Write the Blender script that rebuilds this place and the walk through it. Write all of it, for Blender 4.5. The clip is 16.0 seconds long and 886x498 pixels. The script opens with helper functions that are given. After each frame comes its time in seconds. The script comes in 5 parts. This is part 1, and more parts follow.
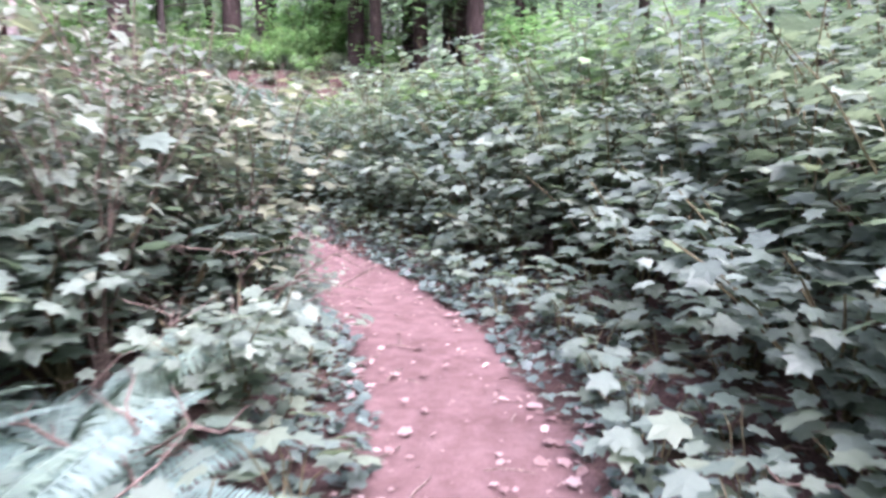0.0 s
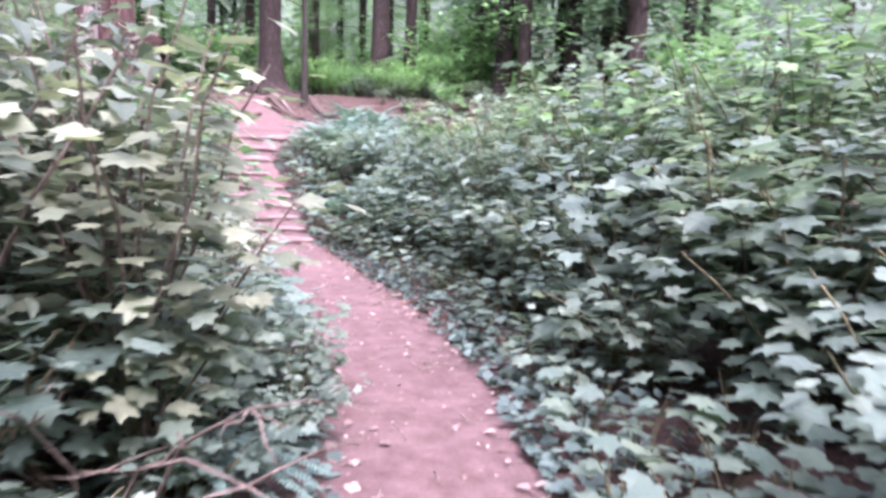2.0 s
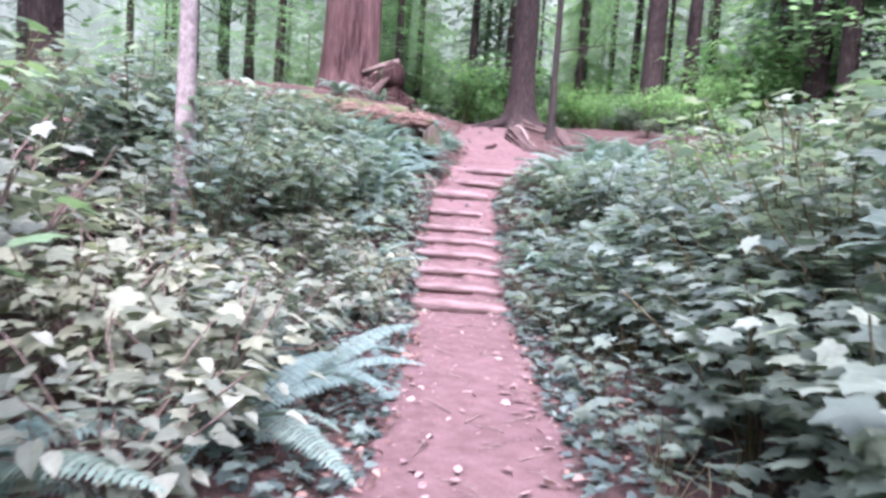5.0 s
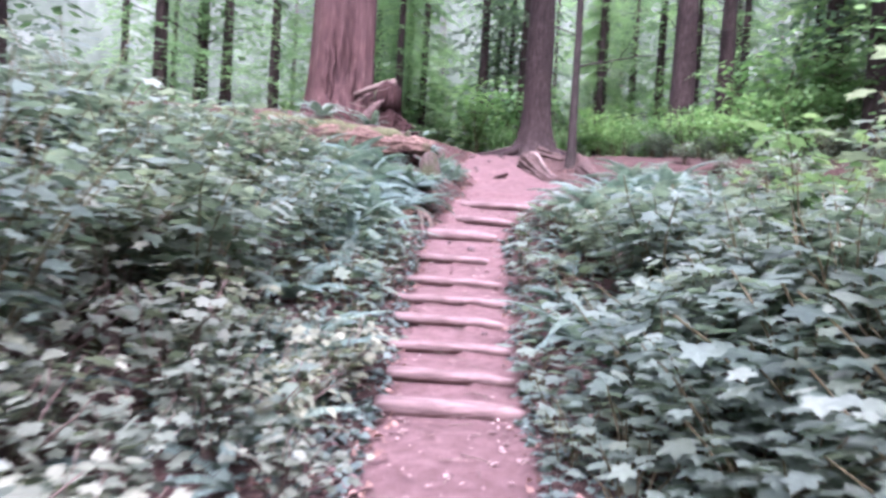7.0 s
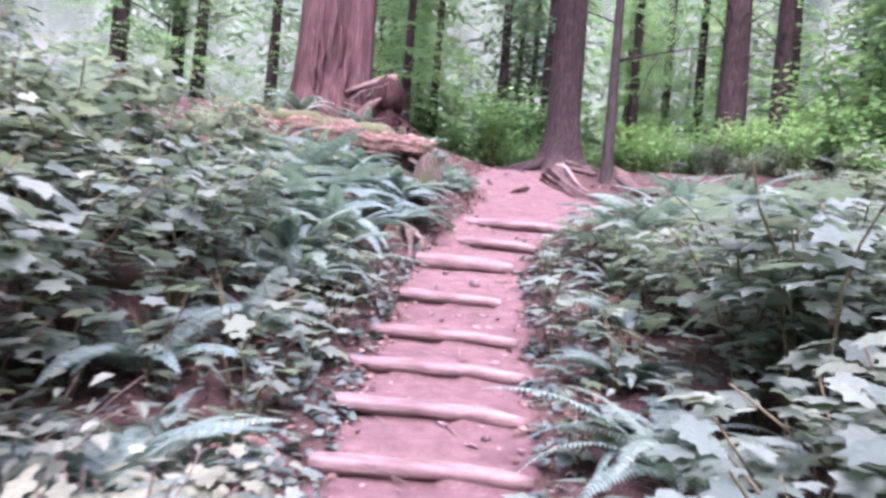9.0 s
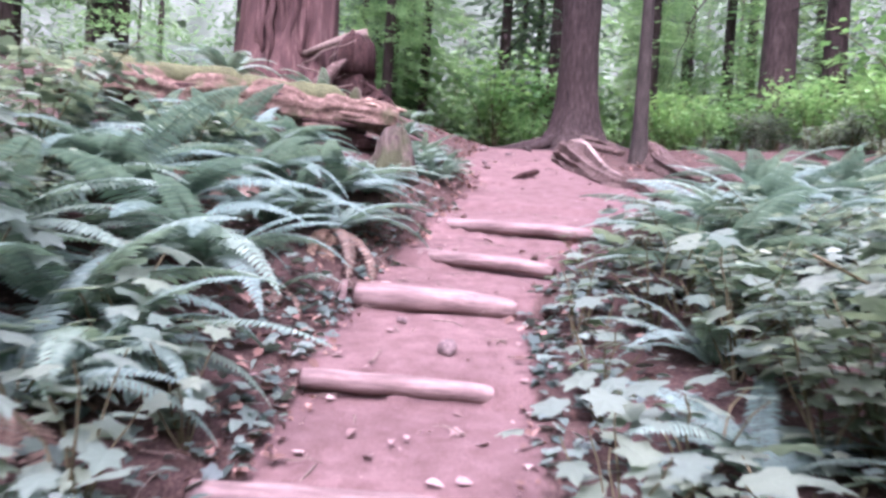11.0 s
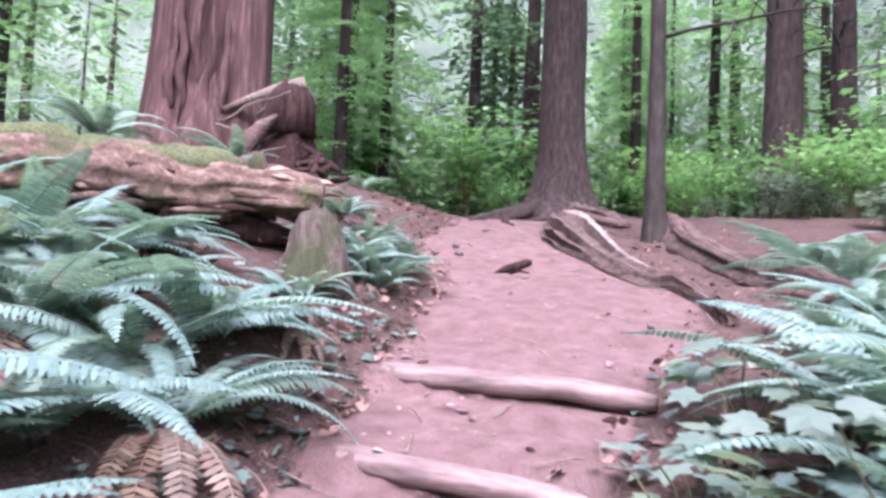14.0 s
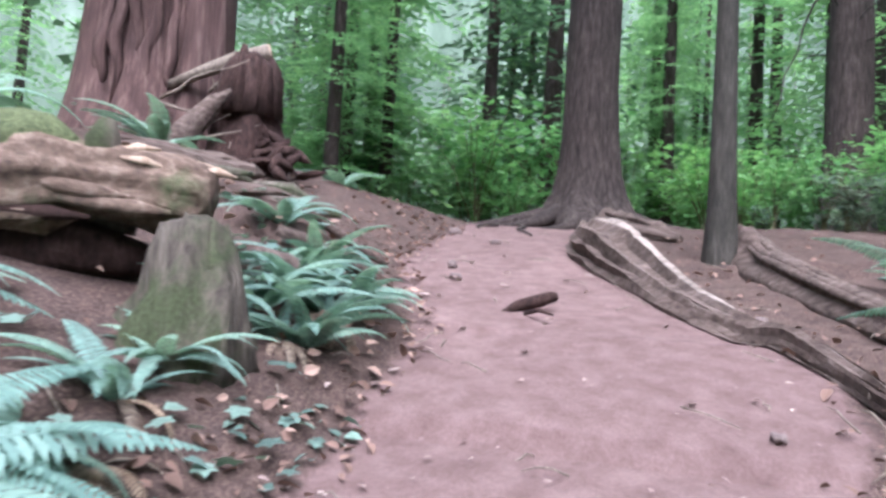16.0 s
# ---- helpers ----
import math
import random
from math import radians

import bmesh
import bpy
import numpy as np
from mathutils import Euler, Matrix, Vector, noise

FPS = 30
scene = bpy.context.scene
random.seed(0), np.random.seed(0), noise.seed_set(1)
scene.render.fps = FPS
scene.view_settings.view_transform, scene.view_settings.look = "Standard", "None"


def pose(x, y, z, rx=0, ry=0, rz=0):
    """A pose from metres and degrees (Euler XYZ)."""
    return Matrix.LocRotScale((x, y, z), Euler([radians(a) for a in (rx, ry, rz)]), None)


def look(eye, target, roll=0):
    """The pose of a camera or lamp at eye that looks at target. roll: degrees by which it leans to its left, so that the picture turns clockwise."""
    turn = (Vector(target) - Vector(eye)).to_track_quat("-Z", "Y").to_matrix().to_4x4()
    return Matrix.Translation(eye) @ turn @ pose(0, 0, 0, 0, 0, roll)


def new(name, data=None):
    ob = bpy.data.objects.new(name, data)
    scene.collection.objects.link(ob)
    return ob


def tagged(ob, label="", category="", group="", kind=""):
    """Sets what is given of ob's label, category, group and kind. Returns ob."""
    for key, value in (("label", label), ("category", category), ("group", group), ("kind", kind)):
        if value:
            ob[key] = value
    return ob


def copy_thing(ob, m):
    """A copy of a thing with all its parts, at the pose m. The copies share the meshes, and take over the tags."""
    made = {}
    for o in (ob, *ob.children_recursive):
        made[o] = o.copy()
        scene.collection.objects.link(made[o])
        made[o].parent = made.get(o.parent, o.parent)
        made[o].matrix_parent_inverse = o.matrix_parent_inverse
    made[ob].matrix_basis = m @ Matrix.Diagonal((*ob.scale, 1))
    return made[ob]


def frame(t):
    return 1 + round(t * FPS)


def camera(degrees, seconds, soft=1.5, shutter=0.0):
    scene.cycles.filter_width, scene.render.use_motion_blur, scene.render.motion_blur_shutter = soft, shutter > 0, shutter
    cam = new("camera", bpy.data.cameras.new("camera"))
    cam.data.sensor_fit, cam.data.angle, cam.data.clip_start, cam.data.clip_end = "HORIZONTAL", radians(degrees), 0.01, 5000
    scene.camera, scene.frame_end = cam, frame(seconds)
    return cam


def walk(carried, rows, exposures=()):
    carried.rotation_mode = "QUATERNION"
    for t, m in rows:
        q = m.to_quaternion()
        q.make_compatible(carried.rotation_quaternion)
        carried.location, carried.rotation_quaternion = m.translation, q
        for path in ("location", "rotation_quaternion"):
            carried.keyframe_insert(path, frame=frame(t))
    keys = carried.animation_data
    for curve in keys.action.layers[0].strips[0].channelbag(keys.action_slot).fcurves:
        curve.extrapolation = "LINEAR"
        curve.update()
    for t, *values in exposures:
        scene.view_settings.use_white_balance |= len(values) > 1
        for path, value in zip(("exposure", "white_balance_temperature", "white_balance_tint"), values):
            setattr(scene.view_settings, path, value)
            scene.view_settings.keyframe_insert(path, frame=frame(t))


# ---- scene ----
cam = camera(65.2, 16.0, soft=3.0, shutter=0.5)
PATH = [
    (0, (0.769, 2.118, 1.365), (0.6, 4.082, 1.03), -0.5),
    (0.5, (0.827, 2.752, 1.338), (0.699, 4.721, 1.012), -0.4),
    (1, (0.932, 3.274, 1.342), (0.756, 5.251, 1.099), 0.6),
    (1.5, (0.911, 3.838, 1.337), (0.468, 5.765, 1.038), 1.6),
    (2, (0.857, 4.394, 1.367), (0.267, 6.289, 1.123), 1.7),
    (2.5, (0.85, 5.088, 1.258), (0.099, 6.931, 1.063), 4.0),
    (3, (0.617, 5.794, 1.263), (-0.363, 7.527, 1.065), 1.1),
    (3.5, (0.463, 6.256, 1.241), (-0.545, 7.974, 1.06), 2.5),
    (4, (0.291, 6.949, 1.282), (-0.862, 8.576, 1.129), 3.9),
    (4.2, (0.193, 7.225, 1.266), (-1.013, 8.814, 1.12), 3.1),
    (6.3, (-1.059, 9.513, 1.383), (-2.387, 11.0, 1.235), 4.9),
    (6.5, (-1.261, 9.803, 1.373), (-2.624, 11.262, 1.251), 3.3),
    (7, (-1.719, 10.367, 1.41), (-3.028, 11.878, 1.357), 3.3),
    (7.5, (-2.29, 10.978, 1.411), (-3.498, 12.571, 1.357), 4.9),
    (8, (-2.758, 11.652, 1.4), (-4.058, 13.17, 1.326), 4.4),
    (8.5, (-3.166, 12.198, 1.432), (-4.5, 13.688, 1.394), 4.1),
    (9, (-3.466, 12.747, 1.421), (-4.817, 14.222, 1.44), 4.7),
    (11.5, (-5.6, 15.528, 1.819), (-6.963, 16.991, 1.785), 3.6),
    (12, (-5.82, 15.748, 1.871), (-7.147, 17.241, 1.948), 3.6),
    (12.5, (-6.112, 16.057, 2.02), (-7.5, 17.497, 2.068), 3.5),
    (13, (-6.404, 16.329, 2.046), (-7.764, 17.781, 2.248), 3.4),
    (13.5, (-6.577, 16.644, 2.2), (-7.855, 18.177, 2.32), 2.2),
    (14, (-6.838, 17.02, 2.31), (-8.145, 18.528, 2.451), 2.3),
    (14.5, (-7.149, 17.362, 2.366), (-8.491, 18.841, 2.487), 3.8),
    (15, (-7.342, 17.712, 2.473), (-8.643, 19.227, 2.578), 1.4),
    (15.2, (-7.409, 17.877, 2.523), (-8.705, 19.391, 2.694), 2.8),
    (15.5, (-7.653, 18.147, 2.612), (-8.985, 19.633, 2.753), 3.2),
    (16, (-7.943, 18.569, 2.602), (-9.285, 20.045, 2.743), 3.4),
]
walk(cam, [(t, look(eye, target, roll)) for t, eye, target, roll in PATH], [(0.0, 2.95, 5850.0, 44.0), (3.5, 2.85, 5650.0, 42.0), (7.0, 2.72, 5650.0, 48.0), (9.0, 2.75, 5800.0, 57.0), (11.5, 2.7, 5750.0, 48.0), (13.5, 2.75, 5700.0, 40.0), (15.0, 2.6, 5500.0, 29.0), (16.0, 2.5, 5400.0, 15.0)])

# ---- sky and light: a bright overcast afternoon under tall trees ----
sky_world = bpy.data.worlds.new("overcast_sky")
scene.world = sky_world
sky_world.use_nodes = True
wn = sky_world.node_tree
sky = wn.nodes.new("ShaderNodeTexSky")
sky.sky_type = "NISHITA"
sky.sun_disc = False
sky.sun_elevation, sky.sun_rotation = radians(55), radians(140)
sky.air_density, sky.dust_density, sky.ozone_density = 1.0, 4.0, 1.0
cloud = wn.nodes.new("ShaderNodeHueSaturation")
cloud.inputs["Saturation"].default_value = 0.35
wn.links.new(sky.outputs[0], cloud.inputs["Color"])
wn.links.new(cloud.outputs[0], wn.nodes["Background"].inputs[0])
wn.nodes["Background"].inputs[1].default_value = 0.15
sun = new("sun", bpy.data.lights.new("sun", "SUN"))
sun.data.energy, sun.data.angle, sun.data.color = 0.9, radians(50), (1.0, 0.96, 0.9)
sun.matrix_world = look((6.0, -4.0, 20.0), (0.0, 4.0, 0.0))

# ---- materials ----


def mat_base(name, rough=0.8, spec=0.3):
    m = bpy.data.materials.new(name)
    m.use_nodes = True
    b = m.node_tree.nodes["Principled BSDF"]
    b.inputs["Roughness"].default_value = rough
    b.inputs["Specular IOR Level"].default_value = spec
    return m, m.node_tree, b


def noise_node(nt, scale, detail=6.0, rough=0.6, stretch=None, coords="Object"):
    tc = nt.nodes.new("ShaderNodeTexCoord")
    n = nt.nodes.new("ShaderNodeTexNoise")
    n.inputs["Scale"].default_value, n.inputs["Detail"].default_value, n.inputs["Roughness"].default_value = scale, detail, rough
    if stretch:
        mp = nt.nodes.new("ShaderNodeMapping")
        mp.inputs["Scale"].default_value = stretch
        nt.links.new(tc.outputs[coords], mp.inputs[0])
        nt.links.new(mp.outputs[0], n.inputs["Vector"])
    else:
        nt.links.new(tc.outputs[coords], n.inputs["Vector"])
    return n.outputs["Fac"]


def ramp(nt, fac, stops):
    r = nt.nodes.new("ShaderNodeValToRGB")
    el = r.color_ramp.elements
    while len(el) < len(stops):
        el.new(0.5)
    for e, (p, c) in zip(el, stops):
        e.position, e.color = p, (*c, 1.0)
    nt.links.new(fac, r.inputs[0])
    return r.outputs[0]


def mix_colour(nt, fac, a, b, kind="MIX"):
    n = nt.nodes.new("ShaderNodeMix")
    n.data_type, n.blend_type = "RGBA", kind
    for sock, v in ((n.inputs[0], fac), (n.inputs[6], a), (n.inputs[7], b)):
        if isinstance(v, (float, int)):
            sock.default_value = v
        elif isinstance(v, tuple):
            sock.default_value = (*v, 1.0)
        else:
            nt.links.new(v, sock)
    return n.outputs[2]


def bump(nt, bsdf, height, strength=0.5, distance=0.02):
    n = nt.nodes.new("ShaderNodeBump")
    n.inputs["Strength"].default_value, n.inputs["Distance"].default_value = strength, distance
    nt.links.new(height, n.inputs["Height"])
    nt.links.new(n.outputs[0], bsdf.inputs["Normal"])


def leaf_material(name, dark, mid, light, rough=0.42, through_light=0.3):
    """Leaves: hue varies from leaf to leaf and from plant to plant, part of the light shines through."""
    m, nt, b = mat_base(name, rough, 0.28)
    geo = nt.nodes.new("ShaderNodeNewGeometry")
    info = nt.nodes.new("ShaderNodeObjectInfo")
    c = ramp(nt, geo.outputs["Random Per Island"], [(0.0, dark), (0.55, mid), (1.0, light)])
    c2 = ramp(nt, info.outputs["Random"], [(0.0, (0.85, 0.92, 0.92)), (0.5, (1.1, 1.1, 1.12)), (1.0, (1.28, 1.24, 1.12))])
    c = mix_colour(nt, 1.0, c, c2, "MULTIPLY")
    spots = noise_node(nt, 35.0, 3.0)
    c = mix_colour(nt, 0.35, c, ramp(nt, spots, [(0.3, (0.55, 0.55, 0.5)), (0.7, (1.25, 1.25, 1.2))]), "MULTIPLY")
    nt.links.new(c, b.inputs["Base Color"])
    tr = nt.nodes.new("ShaderNodeBsdfTranslucent")
    nt.links.new(mix_colour(nt, 1.0, c, (1.1, 1.2, 0.85), "MULTIPLY"), tr.inputs[0])
    mx = nt.nodes.new("ShaderNodeMixShader")
    mx.inputs[0].default_value = through_light
    nt.links.new(b.outputs[0], mx.inputs[1])
    nt.links.new(tr.outputs[0], mx.inputs[2])
    nt.links.new(mx.outputs[0], nt.nodes["Material Output"].inputs[0])
    bump(nt, b, noise_node(nt, 120.0, 2.0), 0.25, 0.004)
    return m


def bark_material(name, dark, mid, light, scale=6.0, stretch=(1.0, 1.0, 0.18), depth=0.03, moss=None):
    m, nt, b = mat_base(name, 0.9, 0.15)
    fine = noise_node(nt, scale * 4, 8.0, 0.7, stretch)
    wide = noise_node(nt, scale * 0.5, 4.0, 0.6)
    c = ramp(nt, fine, [(0.3, dark), (0.52, mid), (0.75, light)])
    c = mix_colour(nt, 0.5, c, ramp(nt, wide, [(0.3, (0.6, 0.6, 0.6)), (0.7, (1.3, 1.25, 1.2))]), "MULTIPLY")
    if moss:
        patch = ramp(nt, noise_node(nt, 2.3, 6.0, 0.65), [(moss[1], (0, 0, 0)), (moss[1] + 0.12, (1, 1, 1))])
        c = mix_colour(nt, patch, c, ramp(nt, noise_node(nt, 60.0, 4.0), [(0.3, tuple(v * 0.5 for v in moss[0])), (0.7, moss[0])]))
    nt.links.new(c, b.inputs["Base Color"])
    bump(nt, b, fine, 0.9, depth)
    return m


def ground_material():
    m, nt, b = mat_base("forest_floor_and_trodden_earth", 0.95, 0.15)
    at = nt.nodes.new("ShaderNodeAttribute")
    at.attribute_name = "trodden"
    big, mid, fine = noise_node(nt, 0.9, 5.0), noise_node(nt, 7.0, 8.0, 0.65), noise_node(nt, 70.0, 6.0, 0.7)
    earth = ramp(nt, mid, [(0.25, (0.098, 0.062, 0.057)), (0.5, (0.152, 0.101, 0.094)), (0.8, (0.21, 0.147, 0.138))])
    earth = mix_colour(nt, 0.55, earth, ramp(nt, fine, [(0.3, (0.6, 0.55, 0.52)), (0.7, (1.25, 1.22, 1.2))]), "MULTIPLY")
    earth = mix_colour(nt, 0.5, earth, ramp(nt, big, [(0.3, (0.75, 0.7, 0.7)), (0.7, (1.15, 1.12, 1.12))]), "MULTIPLY")
    litter = ramp(nt, fine, [(0.3, (0.03, 0.017, 0.015)), (0.5, (0.075, 0.05, 0.043)), (0.72, (0.165, 0.118, 0.1))])
    litter = mix_colour(nt, 0.6, litter, ramp(nt, mid, [(0.3, (0.5, 0.5, 0.5)), (0.7, (1.4, 1.3, 1.2))]), "MULTIPLY")
    add = nt.nodes.new("ShaderNodeMath")
    add.operation = "ADD"
    sc = nt.nodes.new("ShaderNodeMath")
    sc.operation, sc.inputs[1].default_value = "MULTIPLY_ADD", 0.7
    nt.links.new(mid, sc.inputs[0])
    sc.inputs[2].default_value = -0.35
    nt.links.new(at.outputs["Fac"], add.inputs[0])
    nt.links.new(sc.outputs[0], add.inputs[1])
    edge = ramp(nt, add.outputs[0], [(0.35, (0, 0, 0)), (0.65, (1, 1, 1))])
    nt.links.new(mix_colour(nt, edge, litter, earth), b.inputs["Base Color"])
    both = nt.nodes.new("ShaderNodeMath")
    both.operation = "ADD"
    nt.links.new(mid, both.inputs[0])
    nt.links.new(fine, both.inputs[1])
    bump(nt, b, both.outputs[0], 0.7, 0.03)
    return m


M_GROUND = ground_material()
M_SHRUB = leaf_material("thimbleberry_leaf", (0.08, 0.113, 0.09), (0.145, 0.197, 0.154), (0.235, 0.292, 0.235), 0.45, 0.42)
M_PALE = leaf_material("dusty_pale_leaf", (0.105, 0.13, 0.095), (0.17, 0.2, 0.147), (0.255, 0.285, 0.215), 0.55, 0.35)
# yellow-green maple leaves, colour raised further to hold the clearing's sunlight
M_BRIGHT = leaf_material("sunlit_maple_leaf", (0.10, 0.215, 0.085), (0.165, 0.32, 0.13), (0.25, 0.42, 0.2), 0.55, 0.45)
M_MAPLE = leaf_material("green_maple_leaf", (0.08, 0.145, 0.075), (0.13, 0.225, 0.11), (0.22, 0.33, 0.17), 0.45, 0.35)
M_LOW = leaf_material("low_ivy_leaf", (0.045, 0.07, 0.06), (0.085, 0.125, 0.105), (0.15, 0.205, 0.165), 0.36, 0.2)
M_FERN = leaf_material("sword_fern_frond", (0.112, 0.178, 0.15), (0.147, 0.222, 0.186), (0.18, 0.262, 0.22), 0.66, 0.32)
M_DRYFERN = leaf_material("withered_fern_frond", (0.12, 0.08, 0.06), (0.2, 0.145, 0.11), (0.29, 0.22, 0.17), 0.7, 0.15)
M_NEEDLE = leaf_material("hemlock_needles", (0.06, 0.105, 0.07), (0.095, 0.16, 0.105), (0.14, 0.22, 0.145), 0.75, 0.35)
# lit copy of the needles above: sunlight is put into the paler green
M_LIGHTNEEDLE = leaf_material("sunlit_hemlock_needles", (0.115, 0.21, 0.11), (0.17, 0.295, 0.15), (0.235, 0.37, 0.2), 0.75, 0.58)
M_FALLEN = leaf_material("fallen_leaf", (0.13, 0.08, 0.07), (0.23, 0.16, 0.145), (0.37, 0.29, 0.26), 0.7, 0.1)
M_CHIP = leaf_material("bark_chip", (0.06, 0.035, 0.028), (0.14, 0.085, 0.07), (0.27, 0.18, 0.15), 0.85, 0.05)
M_BARK = bark_material("hemlock_bark", (0.018, 0.014, 0.013), (0.05, 0.038, 0.034), (0.108, 0.086, 0.077), 5.0, depth=0.04)
M_CEDAR = bark_material("red_cedar_bark", (0.03, 0.017, 0.016), (0.085, 0.05, 0.045), (0.2, 0.135, 0.12), 3.0, (1.0, 1.0, 0.06), 0.05)
M_DARKBARK = bark_material("dark_young_bark", (0.016, 0.014, 0.012), (0.038, 0.033, 0.028), (0.075, 0.066, 0.056), 6.0, depth=0.015)
M_PALEBARK = bark_material("alder_bark", (0.13, 0.11, 0.10), (0.28, 0.25, 0.23), (0.45, 0.42, 0.39), 6.0, (1.0, 1.0, 0.8), 0.01)
M_LOG = bark_material("weathered_peeled_log", (0.085, 0.06, 0.054), (0.185, 0.135, 0.123), (0.30, 0.235, 0.218), 7.0, (0.1, 1.0, 1.0), 0.012)
M_LOGEND = bark_material("dark_sawn_log_end", (0.03, 0.017, 0.014), (0.07, 0.042, 0.036), (0.13, 0.085, 0.07), 12.0, (1.0, 1.0, 1.0), 0.008)
M_DRIFT = bark_material("grey_weathered_wood", (0.035, 0.023, 0.019), (0.10, 0.072, 0.061), (0.2, 0.155, 0.135), 6.0, (0.08, 1.0, 1.0), 0.03)
M_DRIFTPALE = bark_material("pale_worn_wood", (0.11, 0.085, 0.072), (0.23, 0.185, 0.16), (0.36, 0.30, 0.265), 6.0, (0.08, 1.0, 1.0), 0.02)
M_ROT = bark_material("rotten_mossy_log", (0.042, 0.028, 0.022), (0.14, 0.095, 0.072), (0.33, 0.25, 0.2), 5.0, (0.1, 1.0, 1.0), 0.035, ((0.10, 0.11, 0.055), 0.54))
M_STUMP = bark_material("mossy_stump_wood", (0.03, 0.023, 0.019), (0.10, 0.082, 0.066), (0.21, 0.18, 0.148), 6.0, (1.0, 1.0, 0.15), 0.04, ((0.07, 0.08, 0.04), 0.46))
M_MOSS = bark_material("green_moss", (0.04, 0.05, 0.022), (0.095, 0.11, 0.052), (0.17, 0.185, 0.10), 14.0, (1.0, 1.0, 1.0), 0.02)
M_TWIG = bark_material("dry_twig", (0.07, 0.055, 0.045), (0.17, 0.135, 0.11), (0.3, 0.245, 0.205), 10.0, (1.0, 1.0, 1.0), 0.004)
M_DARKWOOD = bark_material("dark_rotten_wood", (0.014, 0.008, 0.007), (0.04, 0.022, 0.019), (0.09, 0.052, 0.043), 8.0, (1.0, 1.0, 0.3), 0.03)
M_STEM = bark_material("green_brown_stem", (0.05, 0.05, 0.025), (0.12, 0.11, 0.06), (0.2, 0.17, 0.1), 9.0, (1.0, 1.0, 0.4), 0.003)
M_PALEWOOD = bark_material("pale_broken_wood", (0.2, 0.13, 0.09), (0.38, 0.28, 0.21), (0.55, 0.44, 0.36), 8.0, (1.0, 1.0, 0.2), 0.01)
M_STONE = bark_material("earthy_stone", (0.08, 0.06, 0.056), (0.15, 0.112, 0.105), (0.23, 0.18, 0.168), 9.0, (1.0, 1.0, 1.0), 0.01)

# ---- geometry helpers ----
rng = random.Random(7)


def mesh_of(name, verts, faces, mat, smooth=True, mats=None, indices=None):
    me = bpy.data.meshes.new(name)
    me.from_pydata([tuple(v) for v in verts], [], faces)
    for k in (mats or [mat]):
        me.materials.append(k)
    if indices is not None:
        me.polygons.foreach_set("material_index", indices)
    if smooth:
        me.polygons.foreach_set("use_smooth", [True] * len(me.polygons))
    me.update()
    return me


class Geo:
    """Gathers vertices and faces of one mesh."""

    def __init__(self):
        self.v, self.f = [], []

    def add(self, verts, faces):
        o = len(self.v)
        self.v.extend(tuple(p) for p in verts)
        self.f.extend(tuple(i + o for i in q) for q in faces)

    def mesh(self, name, mat, smooth=True):
        return mesh_of(name, self.v, self.f, mat, smooth)


def part(name, me, parent, label="", m=None):
    ob = new(name, me)
    ob.parent = parent
    if m is not None:
        ob.matrix_basis = m
    return tagged(ob, label)


def tube(points, radii, seg=8, lump=0.0, freq=1.0, close=True, flute=0.0, flutes=5, seed=0.0):
    """A rounded limb through the points with the radii there, roughened by noise; flute: ribs that run along it."""
    pts = [Vector(p) for p in points]
    verts, faces = [], []
    side = None
    for i, p in enumerate(pts):
        d = (pts[min(i + 1, len(pts) - 1)] - pts[max(i - 1, 0)]).normalized()
        if side is None:
            side = d.orthogonal().normalized()
        side = (side - d * side.dot(d)).normalized()
        up = d.cross(side)
        for k in range(seg):
            a = 2 * math.pi * k / seg
            out = side * math.cos(a) + up * math.sin(a)
            r = radii[i]
            if flute:
                r *= 1 + flute * math.sin(flutes * a + seed)
            q = p + out * r
            if lump:
                r *= 1 + lump * noise.noise(Vector((q.x * freq + seed, q.y * freq, q.z * freq)))
                q = p + out * r
            verts.append(q)
    n = len(pts)
    for i in range(n - 1):
        for k in range(seg):
            k2 = (k + 1) % seg
            faces.append((i * seg + k, i * seg + k2, (i + 1) * seg + k2, (i + 1) * seg + k))
    if close:
        faces.append(tuple(reversed(range(seg))))
        faces.append(tuple(range((n - 1) * seg, n * seg)))
    return verts, faces


def bend(a, b, steps, sag=0.0, jitter=0.0, r=rng):
    """Points from a to b, with a sag in z and some wander."""
    a, b = Vector(a), Vector(b)
    out = []
    for i in range(steps + 1):
        u = i / steps
        p = a.lerp(b, u)
        p.z += sag * math.sin(math.pi * u)
        if 0 < i < steps:
            p += Vector((r.uniform(-1, 1), r.uniform(-1, 1), r.uniform(-1, 1))) * jitter
        out.append(p)
    return out


# ---- the lie of the land: the trail's middle line, x, y, z ----
LINE = np.array([(0.75, -30.0, -0.05), (0.75, -6.0, -0.05), (0.75, 3.6, -0.05), (0.55, 5.2, -0.05), (0.1, 6.8, -0.05), (-0.7, 8.6, -0.05), (-2.0, 10.6, -0.05), (-3.6, 12.65, -0.04),
                 (-5.15, 14.5, 0.0), (-8.4, 18.48, 1.36), (-9.1, 19.9, 1.9), (-10.0, 21.7, 2.45), (-11.3, 23.2, 2.92), (-12.4, 25.0, 3.4), (-13.6, 26.6, 3.68), (-16.5, 30.0, 3.8), (-24.0, 38.0, 3.7), (-40.0, 56.0, 3.7)])
RUN = np.concatenate([[0.0], np.cumsum(np.hypot(*np.diff(LINE[:, :2], axis=0).T))])
S_STEP = RUN[8]


